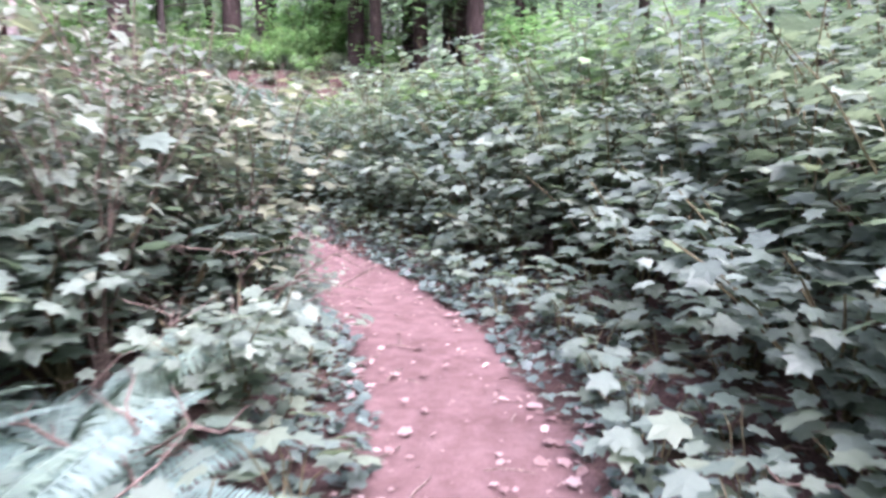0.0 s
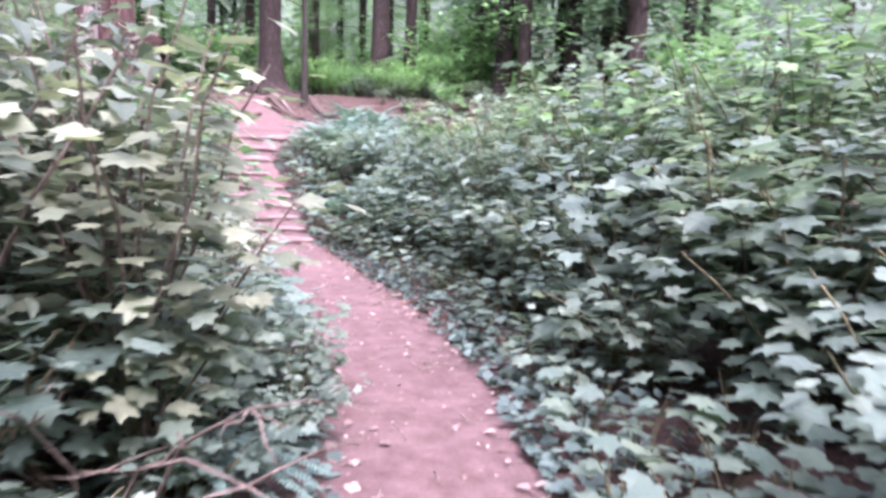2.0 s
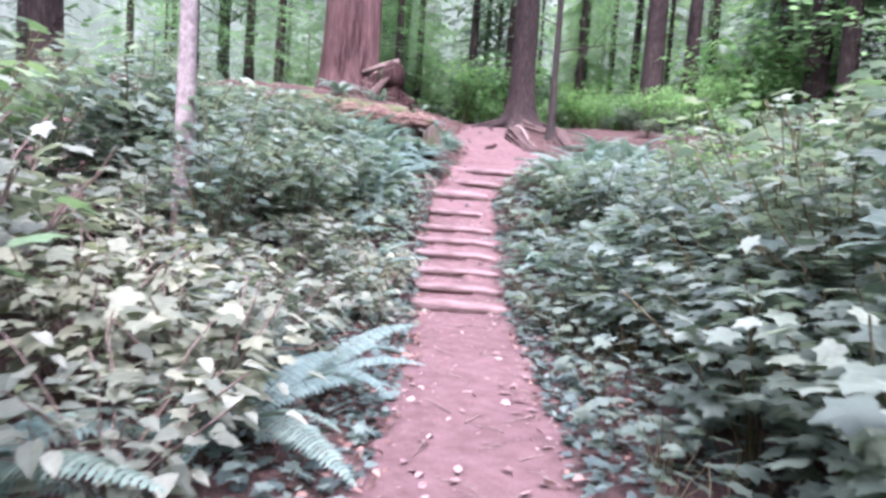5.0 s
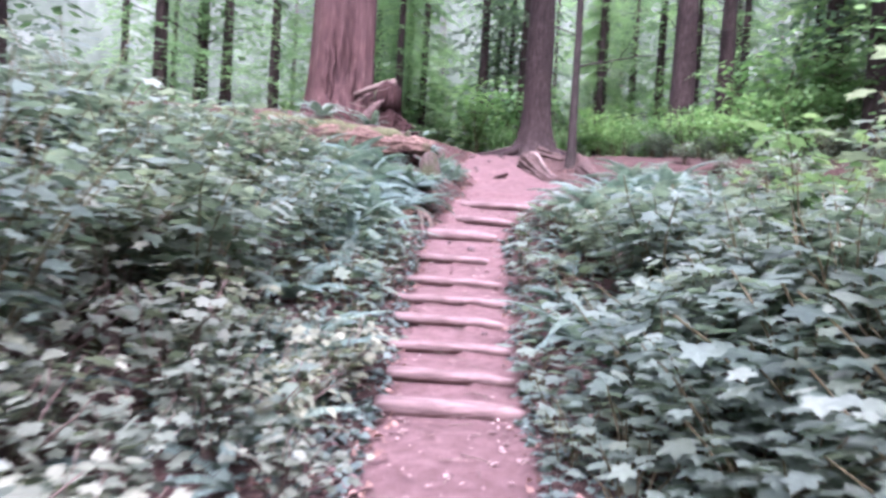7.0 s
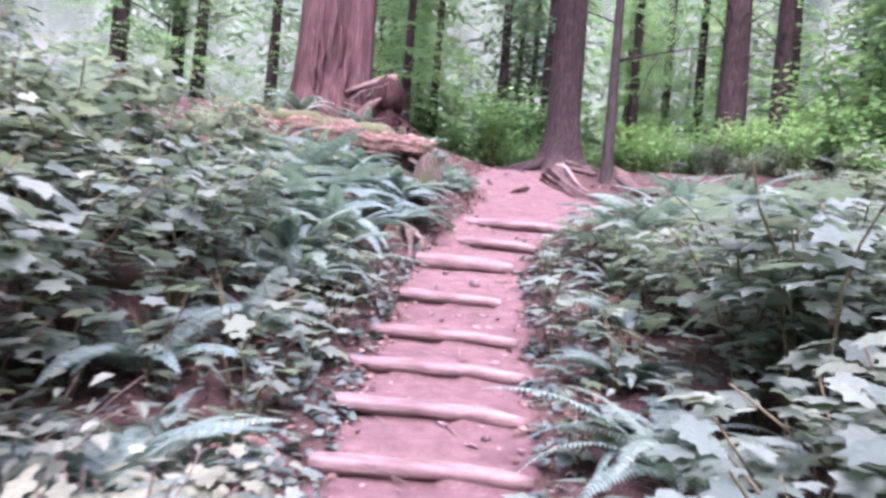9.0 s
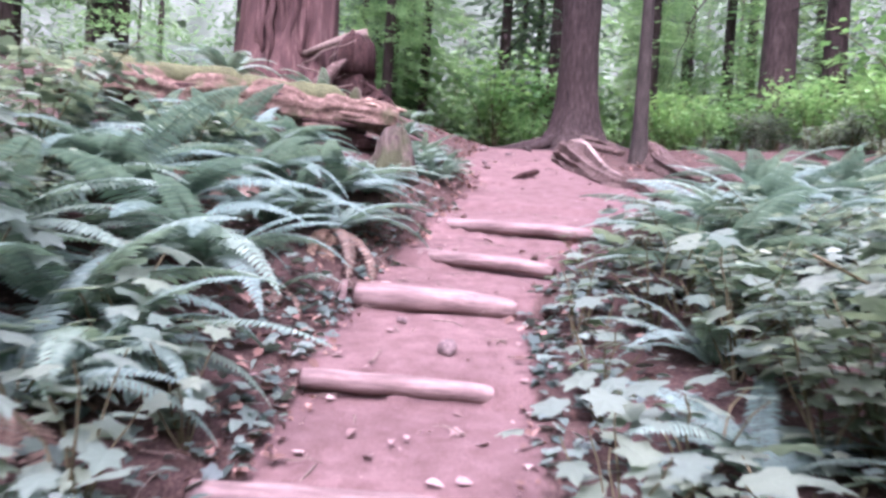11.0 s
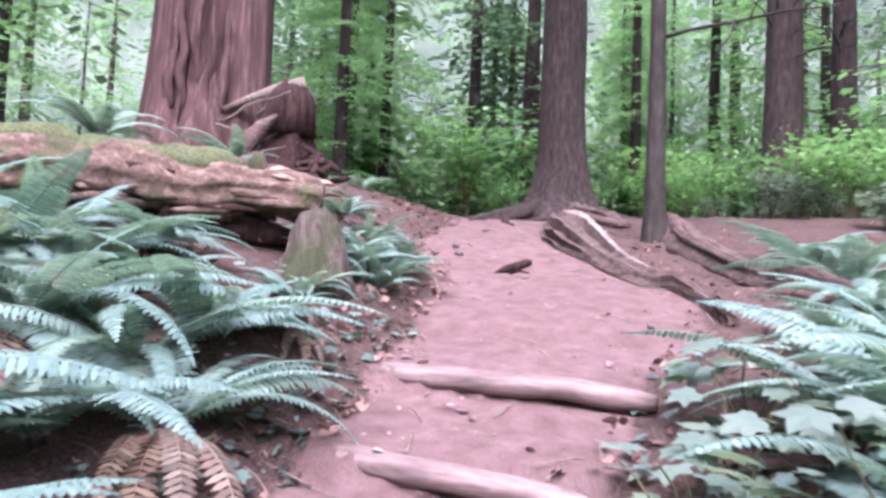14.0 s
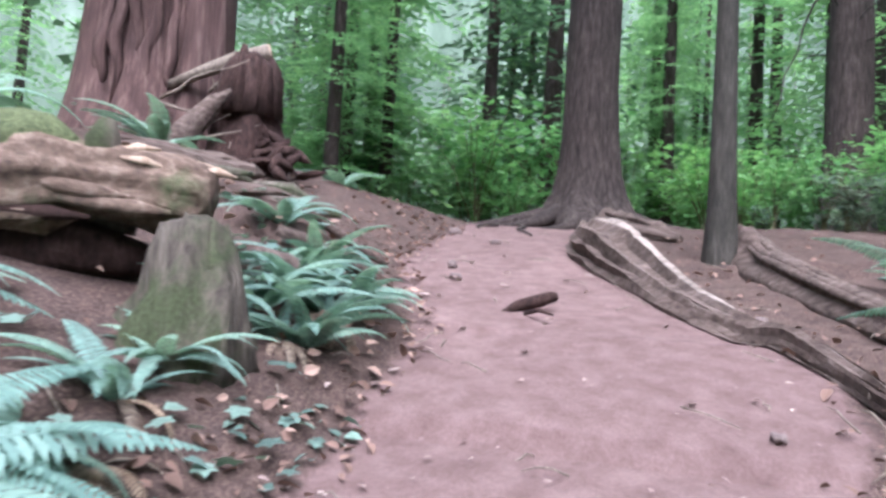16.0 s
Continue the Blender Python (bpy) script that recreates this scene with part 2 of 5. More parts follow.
def trail_coords(x, y):
    """How far along the trail a place lies, and how far to the right of its middle."""
    x, y = np.atleast_1d(np.asarray(x, float)), np.atleast_1d(np.asarray(y, float))
    best = np.full(x.shape, 1e9)
    s, d = np.zeros(x.shape), np.zeros(x.shape)
    for i in range(len(LINE) - 1):
        a, b = LINE[i, :2], LINE[i + 1, :2]
        ln = b - a
        q = np.clip(((x - a[0]) * ln[0] + (y - a[1]) * ln[1]) / (ln @ ln), 0, 1)
        dist = np.hypot(x - a[0] - q * ln[0], y - a[1] - q * ln[1])
        side = np.sign((x - a[0]) * ln[1] - (y - a[1]) * ln[0])
        near = dist < best
        best = np.where(near, dist, best)
        s = np.where(near, RUN[i] + q * (RUN[i + 1] - RUN[i]), s)
        d = np.where(near, side * dist, d)
    return s, d


def at_trail(s, d):
    """The place at s along the trail and d to its right."""
    x, y = np.interp(s, RUN, LINE[:, 0]), np.interp(s, RUN, LINE[:, 1])
    x2, y2 = np.interp(s + 0.05, RUN, LINE[:, 0]), np.interp(s + 0.05, RUN, LINE[:, 1])
    n = math.hypot(x2 - x, y2 - y)
    return x + d * (y2 - y) / n, y - d * (x2 - x) / n


# distances of the ten log steps past the first, along the trail
STEP_AT = np.array([0.08, 0.62, 1.2, 1.84, 2.43, 3.05, 3.95, 5.14, 5.9, 6.72]) + S_STEP - 0.05
LEFT_EDGE = ([0, S_STEP - 9.5, S_STEP - 8.0, S_STEP, S_STEP + 7.2, S_STEP + 8.6, S_STEP + 10.6, S_STEP + 14, 200], [0.39, 0.39, 0.5, 0.52, 0.56, 0.7, 1.0, 0.85, 0.8])
RIGHT_EDGE = ([0, S_STEP, S_STEP + 5, S_STEP + 6.6, S_STEP + 7.9, S_STEP + 9.2, S_STEP + 11.2, S_STEP + 14, 200], [0.46, 0.56, 0.62, 0.85, 1.3, 1.25, 0.75, 0.55, 0.8])


def land(x, y):
    """Height of the ground, and how trodden it is (0 to 1)."""
    s, d = trail_coords(x, y)
    z = np.interp(s, RUN, LINE[:, 2])
    u = s - S_STEP
    edge_l, edge_r = np.interp(s, *LEFT_EDGE), np.interp(s, *RIGHT_EDGE)
    out = np.where(d < 0, -d - edge_l, d - edge_r)
    # treads: earth held behind each log, worn down before the next
    saw = np.zeros_like(s)
    for i, a in enumerate(STEP_AT):
        b = STEP_AT[i + 1] if i + 1 < len(STEP_AT) else a + 0.9
        inside = (s >= a) & (s < b)
        saw = np.where(inside, 0.05 - 0.115 * (s - a) / (b - a), saw)
    before = (s > STEP_AT[0] - 0.5) & (s < STEP_AT[0])
    saw = np.where(before, -0.05 * (s - STEP_AT[0] + 0.5) / 0.5, saw)
    z = z + saw * np.clip(1 - out / 0.2, 0, 1)
    # banks
    left_gain = np.interp(u, [-40, -3, 0, 4, 6, 9, 12, 16, 40], [0.08, 0.1, 0.3, 0.45, 0.62, 0.6, 0.42, 0.15, 0.1])
    left_cap = np.interp(u, [-40, -3, 0, 4, 6.5, 9, 13, 17, 40], [0.25, 0.3, 0.55, 0.75, 0.95, 1.15, 1.0, 0.5, 0.3])
    right_gain = np.interp(u, [-40, 0, 5, 7, 10, 40], [0.08, 0.12, 0.1, 0.02, 0.05, 0.03])
    gain = np.where(d < 0, left_gain, right_gain)
    cap = np.where(d < 0, left_cap, 0.3)
    rise = np.clip(out, 0, None) * gain
    z = z + cap * np.tanh(rise / cap)
    return z, np.clip(0.5 - out / 0.22, 0, 1)


def h(x, y):
    return float(land(x, y)[0][0])


def axis(lo, hi, step, reach):
    mid = list(np.arange(lo, hi, step))
    grow, a, b, w = 1.18, lo, hi, step
    low, high = [], []
    while a > lo - reach:
        w *= grow
        a -= w
        low.append(a)
        b += w
        high.append(b)
    return np.array(low[::-1] + mid + [hi + 0 * step] * 0 + high)


def build_ground():
    xs, ys = axis(-15.0, 3.0, 0.075, 900.0), axis(1.0, 29.0, 0.075, 900.0)
    gx, gy = np.meshgrid(xs, ys)
    z, t = land(gx.ravel(), gy.ravel())
    z, t = z.copy(), t.copy()
    fx, fy = gx.ravel(), gy.ravel()
    for i in range(len(z)):
        p = Vector((fx[i], fy[i], 0.0))
        n1, n2 = noise.noise(p * 1.1), noise.noise(p * 5.0)
        loose = 1 - t[i]
        z[i] += (0.012 + 0.05 * loose) * n1 + (0.010 + 0.025 * loose) * n2
    me = bpy.data.meshes.new("ground")
    nx, ny = len(xs), len(ys)
    idx = np.arange(nx * ny).reshape(ny, nx)
    quads = np.stack([idx[:-1, :-1], idx[:-1, 1:], idx[1:, 1:], idx[1:, :-1]], -1).reshape(-1, 4)
    me.from_pydata(np.stack([fx, fy, z], 1).tolist(), [], quads.tolist())
    me.attributes.new("trodden", "FLOAT", "POINT").data.foreach_set("value", t.astype(np.float32))
    me.polygons.foreach_set("use_smooth", [True] * len(me.polygons))
    me.materials.append(M_GROUND)
    return tagged(new("ground", me), "reddish trodden earth trail over a forest floor of dark litter", "ground", kind="structure")


build_ground()

# ---- log steps ----


def step_log(s, left, right, r, turn, label, name="log_step"):
    x0, y0 = at_trail(s - turn, -left)
    x1, y1 = at_trail(s + turn, right)
    s_mid = s + (turn * (right - left) / (right + left))
    mid = at_trail(s_mid, (right - left) / 2)
    z = float(np.interp(s, RUN, LINE[:, 2])) + 0.008
    ln = math.hypot(x1 - x0, y1 - y0)
    base = tagged(new(name), label, "log step", "log steps up the trail")
    base.matrix_basis = Matrix.Translation((mid[0], mid[1], z)) @ Matrix.Rotation(math.atan2(y1 - y0, x1 - x0), 4, "Z")
    n = 14
    tilt = rng.uniform(-0.02, 0.02)
    pts = [((i / n - 0.5) * ln, 0.008 * math.sin(i * 0.5 + s), tilt * (i / n - 0.5) - (0.03 * max(0.0, i / n - 0.7) / 0.3) + 0.003 * math.sin(i * 1.3 + s * 3)) for i in range(n + 1)]
    rad = [r * (1 + 0.12 * (0.5 - i / n)) for i in range(n + 1)]
    rad[0] *= 0.9
    rad[-1] *= 0.72
    rad[-2] *= 0.9
    v, f = tube(pts, rad, 14, 0.1, 7.0, seed=s)
    me = mesh_of("log", v, f, M_LOG, mats=[M_LOG, M_LOGEND], indices=[0] * (len(f) - 2) + [1, 1])
    part("log", me, base)
    v, f = tube([(-ln / 2 - 0.012, 0.008 * math.sin(s), pts[0][2]), (-ln / 2 - 0.004, 0.008 * math.sin(s), pts[0][2])], [rad[0] * 0.9, rad[0] * 0.97], 12, 0.12, 9.0)
    part("sawn_end", mesh_of("sawn_end", v, f, M_LOGEND, False), base, "dark sawn log end")
    return base, ln


LOG_LABEL = "weathered peeled log set across the earth trail"
WIDTHS = [(0.58, 0.6, 0.078), (0.55, 0.55, 0.056), (0.6, 0.55, 0.052), (0.66, 0.56, 0.052), (0.74, 0.58, 0.05), (0.66, 0.55, 0.05), (0.52, 0.52, 0.05), (0.52, 0.54, 0.085), (0.46, 0.7, 0.057), (0.5, 0.92, 0.06)]
TURNS = [0.02, 0.02, 0.03, 0.03, 0.02, 0.03, 0.04, 0.03, -0.13, -0.1]
for s, (wl, wr, r), turn in zip(STEP_AT, WIDTHS, TURNS):
    base, ln = step_log(s, wl, wr, r, turn, LOG_LABEL)
    if r > 0.08:
        # a split stake leans against the left end
        dx = -ln / 2 - 0.06
        v, f = tube([(dx - 0.02, -0.14, -0.22), (dx - 0.01, -0.13, -0.06), (dx, -0.11, 0.05), (dx + 0.005, -0.10, 0.1)], [0.034, 0.036, 0.034, 0.02], 5, 0.15, 9.0, seed=s)
        part("stake", mesh_of("stake", v, f, M_LOG, False), base, "split wooden stake")

# ---- leaves ----


def lobed_leaf(fold=0.16, droop=0.22, half=((-62, 0.44), (-28, 0.52), (2, 0.36), (30, 0.60), (58, 0.40), (74, 0.50))):
    """A five-lobed leaf, one long, growing from the origin along y; half: angle and reach of the lobes on one side."""
    half = list(half)
    ang = [(-90, 0.30)] + half + [(90, 0.68)] + [(180 - a, r) for a, r in reversed(half)]
    verts = [(0.0, 0.34, 0.0)]
    for a, r in ang:
        x, y = r * math.cos(radians(a)), 0.34 + r * math.sin(radians(a))
        verts.append((x, y, fold * abs(x) - droop * max(0.0, y - 0.3) ** 2 - 0.35 * x * x))
    n = len(ang)
    return np.array(verts), [(0, 1 + i, 1 + (i + 1) % n) for i in range(n)]


def oval_leaf(width=0.32, droop=0.2):
    ys = [0.0, 0.25, 0.6, 1.0]
    ws = [0.02, 0.95, 0.8, 0.0]
    verts, faces = [], []
    for y, w in zip(ys, ws):
        for sx in (-1, 0, 1):
            verts.append((sx * w * width, y + 0.05 * abs(sx), 0.1 * abs(sx) * w - droop * y * y))
    for i in range(3):
        for k in range(2):
            a = i * 3 + k
            faces.append((a, a + 1, a + 4, a + 3))
    return np.array(verts), faces


LOBED, OVAL = lobed_leaf(), oval_leaf()
THREE_LOBED = lobed_leaf(half=((-35, 0.5), (5, 0.38), (42, 0.6), (66, 0.42)))


def place_leaf(g, shape, pos, heading, pitch, roll, size):
    m = np.array(Euler((pitch, roll, heading), "XYZ").to_matrix())
    v = (shape[0] * size) @ m.T + np.array(pos)
    g.add(v.tolist(), shape[1])


def shrub_meshes(seed, height, radius, stems, leaves, size, shape, leaf_mat, stem_mat=M_STEM, bare=0.22):
    """Stems that arch outwards from one root, and lobed leaves in loose tiers about them."""
    r = random.Random(seed)
    gs, gl = Geo(), Geo()
    lines = []
    for i in range(stems):
        a = 2 * math.pi * i / stems + r.uniform(-0.5, 0.5)
        reach = radius * r.uniform(0.25, 1.0)
        top = height * r.uniform(0.65, 1.0)
        pts = [Vector((0.03 * math.cos(a), 0.03 * math.sin(a), -0.05))]
        for k in range(1, 7):
            u = k / 6
            pts.append(Vector((reach * u ** 1.5 * math.cos(a) + r.uniform(-0.03, 0.03), reach * u ** 1.5 * math.sin(a) + r.uniform(-0.03, 0.03), top * (u - 0.18 * u * u) / 0.82)))
        lines.append(pts)
        gs.add(*tube(pts, [0.009 * (1 - 0.11 * k) + 0.001 for k in range(7)], 4, close=False))
    for i in range(leaves):
        pts = lines[i % stems]
        u = bare + (1 - bare) * r.random() ** 0.65
        k = min(5, int(u * 6))
        p = pts[k].lerp(pts[k + 1], u * 6 - k)
        a = r.uniform(0, 2 * math.pi)
        off = r.uniform(0.03, 0.22) * (0.5 + radius)
        q = (p.x + off * math.cos(a), p.y + off * math.sin(a), p.z + r.uniform(-0.05, 0.06))
        sz = size * r.uniform(0.55, 1.25)
        place_leaf(gl, shape, q, a - math.pi / 2, r.gauss(-0.12, 0.2), r.gauss(0, 0.2), sz)
    return gs.mesh("stems", stem_mat), gl.mesh("leaves", leaf_mat, False)


def shrub_kind(name, label, category, group, meshes):
    ob = tagged(new(name), label, category, group)
    tagged(part("stem", meshes[0], ob), kind="stuff")
    lv = part("foliage", meshes[1], ob)
    tagged(lv, kind="stuff")
    return ob



def put(ob, x, y, turn, scale, first, dz=0.0, lean=(0.0, 0.0)):
    """Stands a copy of a plant on the ground; the first one is the plant itself."""
    m = Matrix.Translation((x, y, h(x, y) + dz)) @ Euler((lean[0], lean[1], turn)).to_matrix().to_4x4()
    if first:
        ob.matrix_basis = m @ Matrix.Scale(scale, 4)
        return ob
    keep = ob.scale.copy()
    ob.scale = (scale, scale, scale)
    c = copy_thing(ob, m)
    ob.scale = keep
    return c


def scatter(kinds, spots):
    """kinds: plants; spots: (x, y, scale). Every spot gets a plant of a kind by turns."""
    used = set()
    for i, (x, y, sc) in enumerate(spots):
        k = rng.randrange(len(kinds))
        put(kinds[k], x, y, rng.uniform(0, 6.28), sc, k not in used, -0.02, (rng.uniform(-0.12, 0.12), rng.uniform(-0.12, 0.12)))
        used.add(k)
    for k, ob in enumerate(kinds):
        if k not in used:
            for c in list(ob.children):
                bpy.data.objects.remove(c)
            bpy.data.objects.remove(ob)


def spread(s0, s1, d0, d1, gap, side, size, bush=True):
    """Spots on one side of the trail between two distances, kept apart by gap; size(out) gives the scale."""
    spots, tries = [], int(14 * (s1 - s0) * (d1 - d0) / gap ** 2)
    for _ in range(tries):
        s, o = rng.uniform(s0, s1), rng.uniform(d0, d1)
        edge = np.interp(s, *(LEFT_EDGE if side < 0 else RIGHT_EDGE))
        x, y = at_trail(s, side * (o + edge))
        sc = size(o) * rng.uniform(0.82, 1.2)
        if bush and any((x - p) ** 2 + (y - q) ** 2 < w * w for p, q, w in FERN_PLACES + HOLLOWS):
            continue
        if all((x - a) ** 2 + (y - b) ** 2 > (gap * (0.6 + 0.4 * sc)) ** 2 for a, b, _ in spots) and clear(x, y, 0.15):
            ss, dd = trail_coords(x, y)
            if abs(dd[0]) > edge + 0.75 * d0:
                spots.append((x, y, sc))
    return spots


def clear(x, y, room):
    """True where no trunk or log stands."""
    for (a, b), (c, d), r in KEEP_CLEAR:
        ln = (c - a) ** 2 + (d - b) ** 2
        q = 0 if ln == 0 else max(0, min(1, ((x - a) * (c - a) + (y - b) * (d - b)) / ln))
        if math.hypot(x - a - q * (c - a), y - b - q * (d - b)) < r + room:
            return False
    return True


# places left to single large ferns
FERN_PLACES = [(-0.55, 4.15, 0.42), (-1.0, 4.55, 0.5), (-0.75, 3.55, 0.42), (-1.3, 3.9, 0.5), (-2.2, 8.5, 0.62), (-2.95, 8.75, 0.5), (-5.9, 13.55, 0.32), (-6.3, 13.95, 0.3), (-4.85, 16.1, 0.4), (-8.85, 17.1, 0.6), (-9.45, 18.4, 0.45), (-7.35, 20.3, 0.4), (-6.85, 20.75, 0.4)]
# dark hollows under the bushes, with bare twigs
HOLLOWS = [(-2.1, 7.1, 0.45), (1.05, 8.05, 0.42), (2.05, 6.3, 0.4), (-0.98, 5.35, 0.3), (-1.4, 6.5, 0.5), (-0.72, 5.9, 0.4), (-0.28, 3.25, 0.42)]

KEEP_CLEAR = [((-13.3, 27.5), (-13.3, 27.5), 1.0), ((-10.1, 24.36), (-10.1, 24.36), 0.25), ((-10.9, 32.2), (-10.9, 32.2), 0.6), ((-10.2, 33.5), (-10.2, 33.5), 0.5),
              ((-15.4, 22.0), (-14.9, 22.5), 1.2), ((-10.45, 19.85), (-12.6, 17.7), 0.4), ((-11.6, 24.8), (-8.3, 21.7), 0.35), ((-10.6, 25.0), (-7.6, 22.2), 0.35)]

KINDS = [shrub_kind("thimbleberry_bush", "dense green thimbleberry bush with broad lobed leaves", "bush", "thimbleberry bushes along the trail",
                    shrub_meshes(20 + i, hh, rr, st, lv, sz, LOBED, M_SHRUB)) for i, (hh, rr, st, lv, sz) in enumerate(((1.0, 0.6, 9, 270, 0.112), (1.1, 0.62, 8, 250, 0.125), (0.9, 0.66, 10, 290, 0.10), (1.15, 0.55, 7, 250, 0.118)))]
PALES = [shrub_kind("salmonberry_bush", "pale dusty salmonberry bush with small dull leaves and bare twigs", "bush", "salmonberry bushes along the trail",
                    shrub_meshes(40 + i, hh, rr, st, lv, sz, OVAL if i % 2 else LOBED, M_PALE, M_TWIG)) for i, (hh, rr, st, lv, sz) in enumerate(((1.0, 0.6, 13, 170, 0.12), (0.9, 0.65, 14, 180, 0.13), (1.15, 0.55, 12, 170, 0.125)))]
BRIGHTS = [shrub_kind("vine_maple", "yellow-green vine maple sapling with leaves coloured as if sunlit", "sapling", "vine maples behind the trail",
                      shrub_meshes(60 + i, 1.9, 1.1, 10, 400, 0.13, THREE_LOBED, M_BRIGHT, M_STEM)) for i in range(3)]
MAPLES = [shrub_kind("young_maple", "fresh green young maple with broad tiers of leaves", "sapling", "young maples beside the trail",
                     shrub_meshes(66 + i, 2.4, 1.1, 11, 300, 0.135, LOBED, M_MAPLE, M_STEM, 0.5)) for i in range(2)]
TALLS = [shrub_kind("tall_thimbleberry", "tall thimbleberry thicket with tiers of pale-topped leaves", "bush", "tall thimbleberry thickets",
                    shrub_meshes(80 + i, 2.0, 0.8, 12, 400, 0.108, LOBED, M_SHRUB, M_STEM)) for i in range(3)]
TALLPALES = [shrub_kind("tall_salmonberry", "tall twiggy salmonberry with small pale leaves", "bush", "tall salmonberries",
                        shrub_meshes(84 + i, 2.1, 0.6, 13, 440, 0.105, OVAL if i else THREE_LOBED, M_PALE, M_TWIG, 0.26)) for i in range(2)]
LEAF_MESHES = [mesh_of("leaf", v, f, M_SHRUB, False) for v, f in (lobed_leaf(0.16, 0.22), lobed_leaf(0.05, 0.4), lobed_leaf(0.25, 0.1))]


def low_plant(seed, height, radius, stems, leaves, size):
    """A young thimbleberry whose broad leaves can be told apart."""
    r = random.Random(seed)
    ob = tagged(new("thimbleberry_plant"), "young thimbleberry plant with broad flat leaves at the trail's edge", "plant", "thimbleberry plants at the trail's edge")
    g, lines = Geo(), []
    for i in range(stems):
        a = 2 * math.pi * i / stems + r.uniform(-0.5, 0.5)
        e = Vector((radius * r.uniform(0.3, 0.9) * math.cos(a), radius * r.uniform(0.3, 0.9) * math.sin(a), height * r.uniform(0.6, 1.0)))
        pts = bend((0, 0, -0.04), e, 4, 0.06, 0.02, r)
        lines.append(pts)
        g.add(*tube(pts, [0.007, 0.006, 0.005, 0.004, 0.003], 4, close=False))
    part("stem", g.mesh("stem", M_STEM), ob)
    for i in range(leaves):
        pts = lines[i % stems]
        k = r.choice((1, 2, 2, 3, 3, 4, 4))
        a = r.uniform(0, 6.28)
        off = r.uniform(0.02, 0.14)
        p = pts[k] + Vector((off * math.cos(a), off * math.sin(a), r.uniform(-0.03, 0.05)))
        m = Matrix.Translation(p) @ Euler((r.gauss(-0.1, 0.18), r.gauss(0, 0.18), a - math.pi / 2)).to_matrix().to_4x4() @ Matrix.Scale(size * r.uniform(0.6, 1.25), 4)
        part("leaf", r.choice(LEAF_MESHES), ob, "", m)
    return ob


LOWS = [low_plant(70, 0.5, 0.3, 5, 21, 0.14), low_plant(71, 0.42, 0.34, 5, 20, 0.155), low_plant(72, 0.58, 0.3, 6, 23, 0.13)]
E_ = S_STEP
spots = spread(E_ - 18, E_ - 0.2, 0.2, 0.95, 0.38, 1, lambda o: 0.7 + 0.3 * o)
spots += spread(E_ - 2.5, E_ + 4.8, 0.16, 1.15, 0.46, 1, lambda o: 0.85 + 0.35 * o)
spots += spread(E_ + 4.9, E_ + 6.5, 0.3, 1.0, 0.36, 1, lambda o: 1.0)
spots += spread(E_ - 18, E_ - 9.5, 0.2, 0.7, 0.5, -1, lambda o: 0.7 + 0.3 * o)
spots += spread(E_ - 1.5, E_ + 3.4, 0.22, 1.3, 0.42, -1, lambda o: 0.8 + 0.3 * o)
scatter(LOWS, spots)
spots = spread(E_ - 20, E_ - 9.0, 0.85, 2.1, 0.54, 1, lambda o: 0.55 + 0.45 * o)
spots += spread(E_ - 9.0, E_ - 0.2, 0.75, 2.0, 0.54, 1, lambda o: 0.7 + 0.42 * o)
spots += spread(E_ - 0.2, E_ + 1.5, 1.0, 3.4, 0.62, 1, lambda o: 0.9 + 0.28 * min(o, 1.8))
spots += spread(E_ + 1.5, E_ + 3.0, 1.1, 3.4, 0.62, 1, lambda o: 0.75 + 0.24 * min(o, 1.8))
spots += spread(E_ + 3.0, E_ + 5.2, 1.1, 3.4, 0.66, 1, lambda o: 0.5 + 0.14 * min(o, 1.8))
spots += spread(E_ - 9.5, E_ - 6.5, 0.35, 1.6, 0.48, -1, lambda o: 0.5 + 0.3 * o)
spots += spread(E_ + 0.5, E_ + 6.5, 3.4, 9.0, 1.0, 1, lambda o: 1.1)
spots += spread(E_ - 20, E_ - 9.5, 0.55, 1.7, 0.5, -1, lambda o: 0.55 + 0.4 * o)
spots += spread(E_ - 0.5, E_ + 3.6, 1.25, 4.5, 0.7, -1, lambda o: 0.85 + 0.26 * min(o, 3.0))
spots += spread(E_ + 3.6, E_ + 5.6, 1.4, 4.5, 0.75, -1, lambda o: 0.55 + 0.12 * o)
spots += spread(E_ - 20, E_ - 9, 1.7, 4.5, 0.85, -1, lambda o: 1.35)
spots += spread(E_ + 9.5, E_ + 17, 3.4, 9.0, 0.9, 1, lambda o: 0.65)
spots += [(-0.95, 7.75, 0.55), (-1.4, 7.85, 0.7), (-1.2, 7.35, 0.6), (-1.8, 7.9, 0.75), (-0.8, 7.3, 0.5), (-1.6, 7.5, 0.8), (-2.1, 7.75, 0.9)]
scatter(KINDS, spots)
spots = spread(E_ - 6.5, E_ - 3.5, 0.6, 3.6, 0.58, -1, lambda o: min(1.5, 0.55 + 0.4 * o))
spots += spread(E_ - 3.5, E_ + 0.6, 0.25, 2.6, 0.52, -1, lambda o: 0.55 + 0.25 * o)
spots += spread(E_ - 6, E_ + 5, 4.0, 8.0, 1.3, -1, lambda o: 1.3)
scatter(PALES, spots)
spots = spread(E_ - 20, E_ - 0.5, 1.25, 3.0, 0.78, 1, lambda o: 0.82 + 0.14 * o)
spots += spread(E_ - 20, E_ - 0.5, 3.0, 5.2, 1.15, 1, lambda o: 1.3)
spots += spread(E_ - 3.0, E_ + 2.4, 1.7, 4.0, 1.0, -1, lambda o: 0.68 + 0.1 * o)
spots += spread(E_ - 20, E_ - 10, 2.0, 4.5, 1.1, -1, lambda o: 0.9)
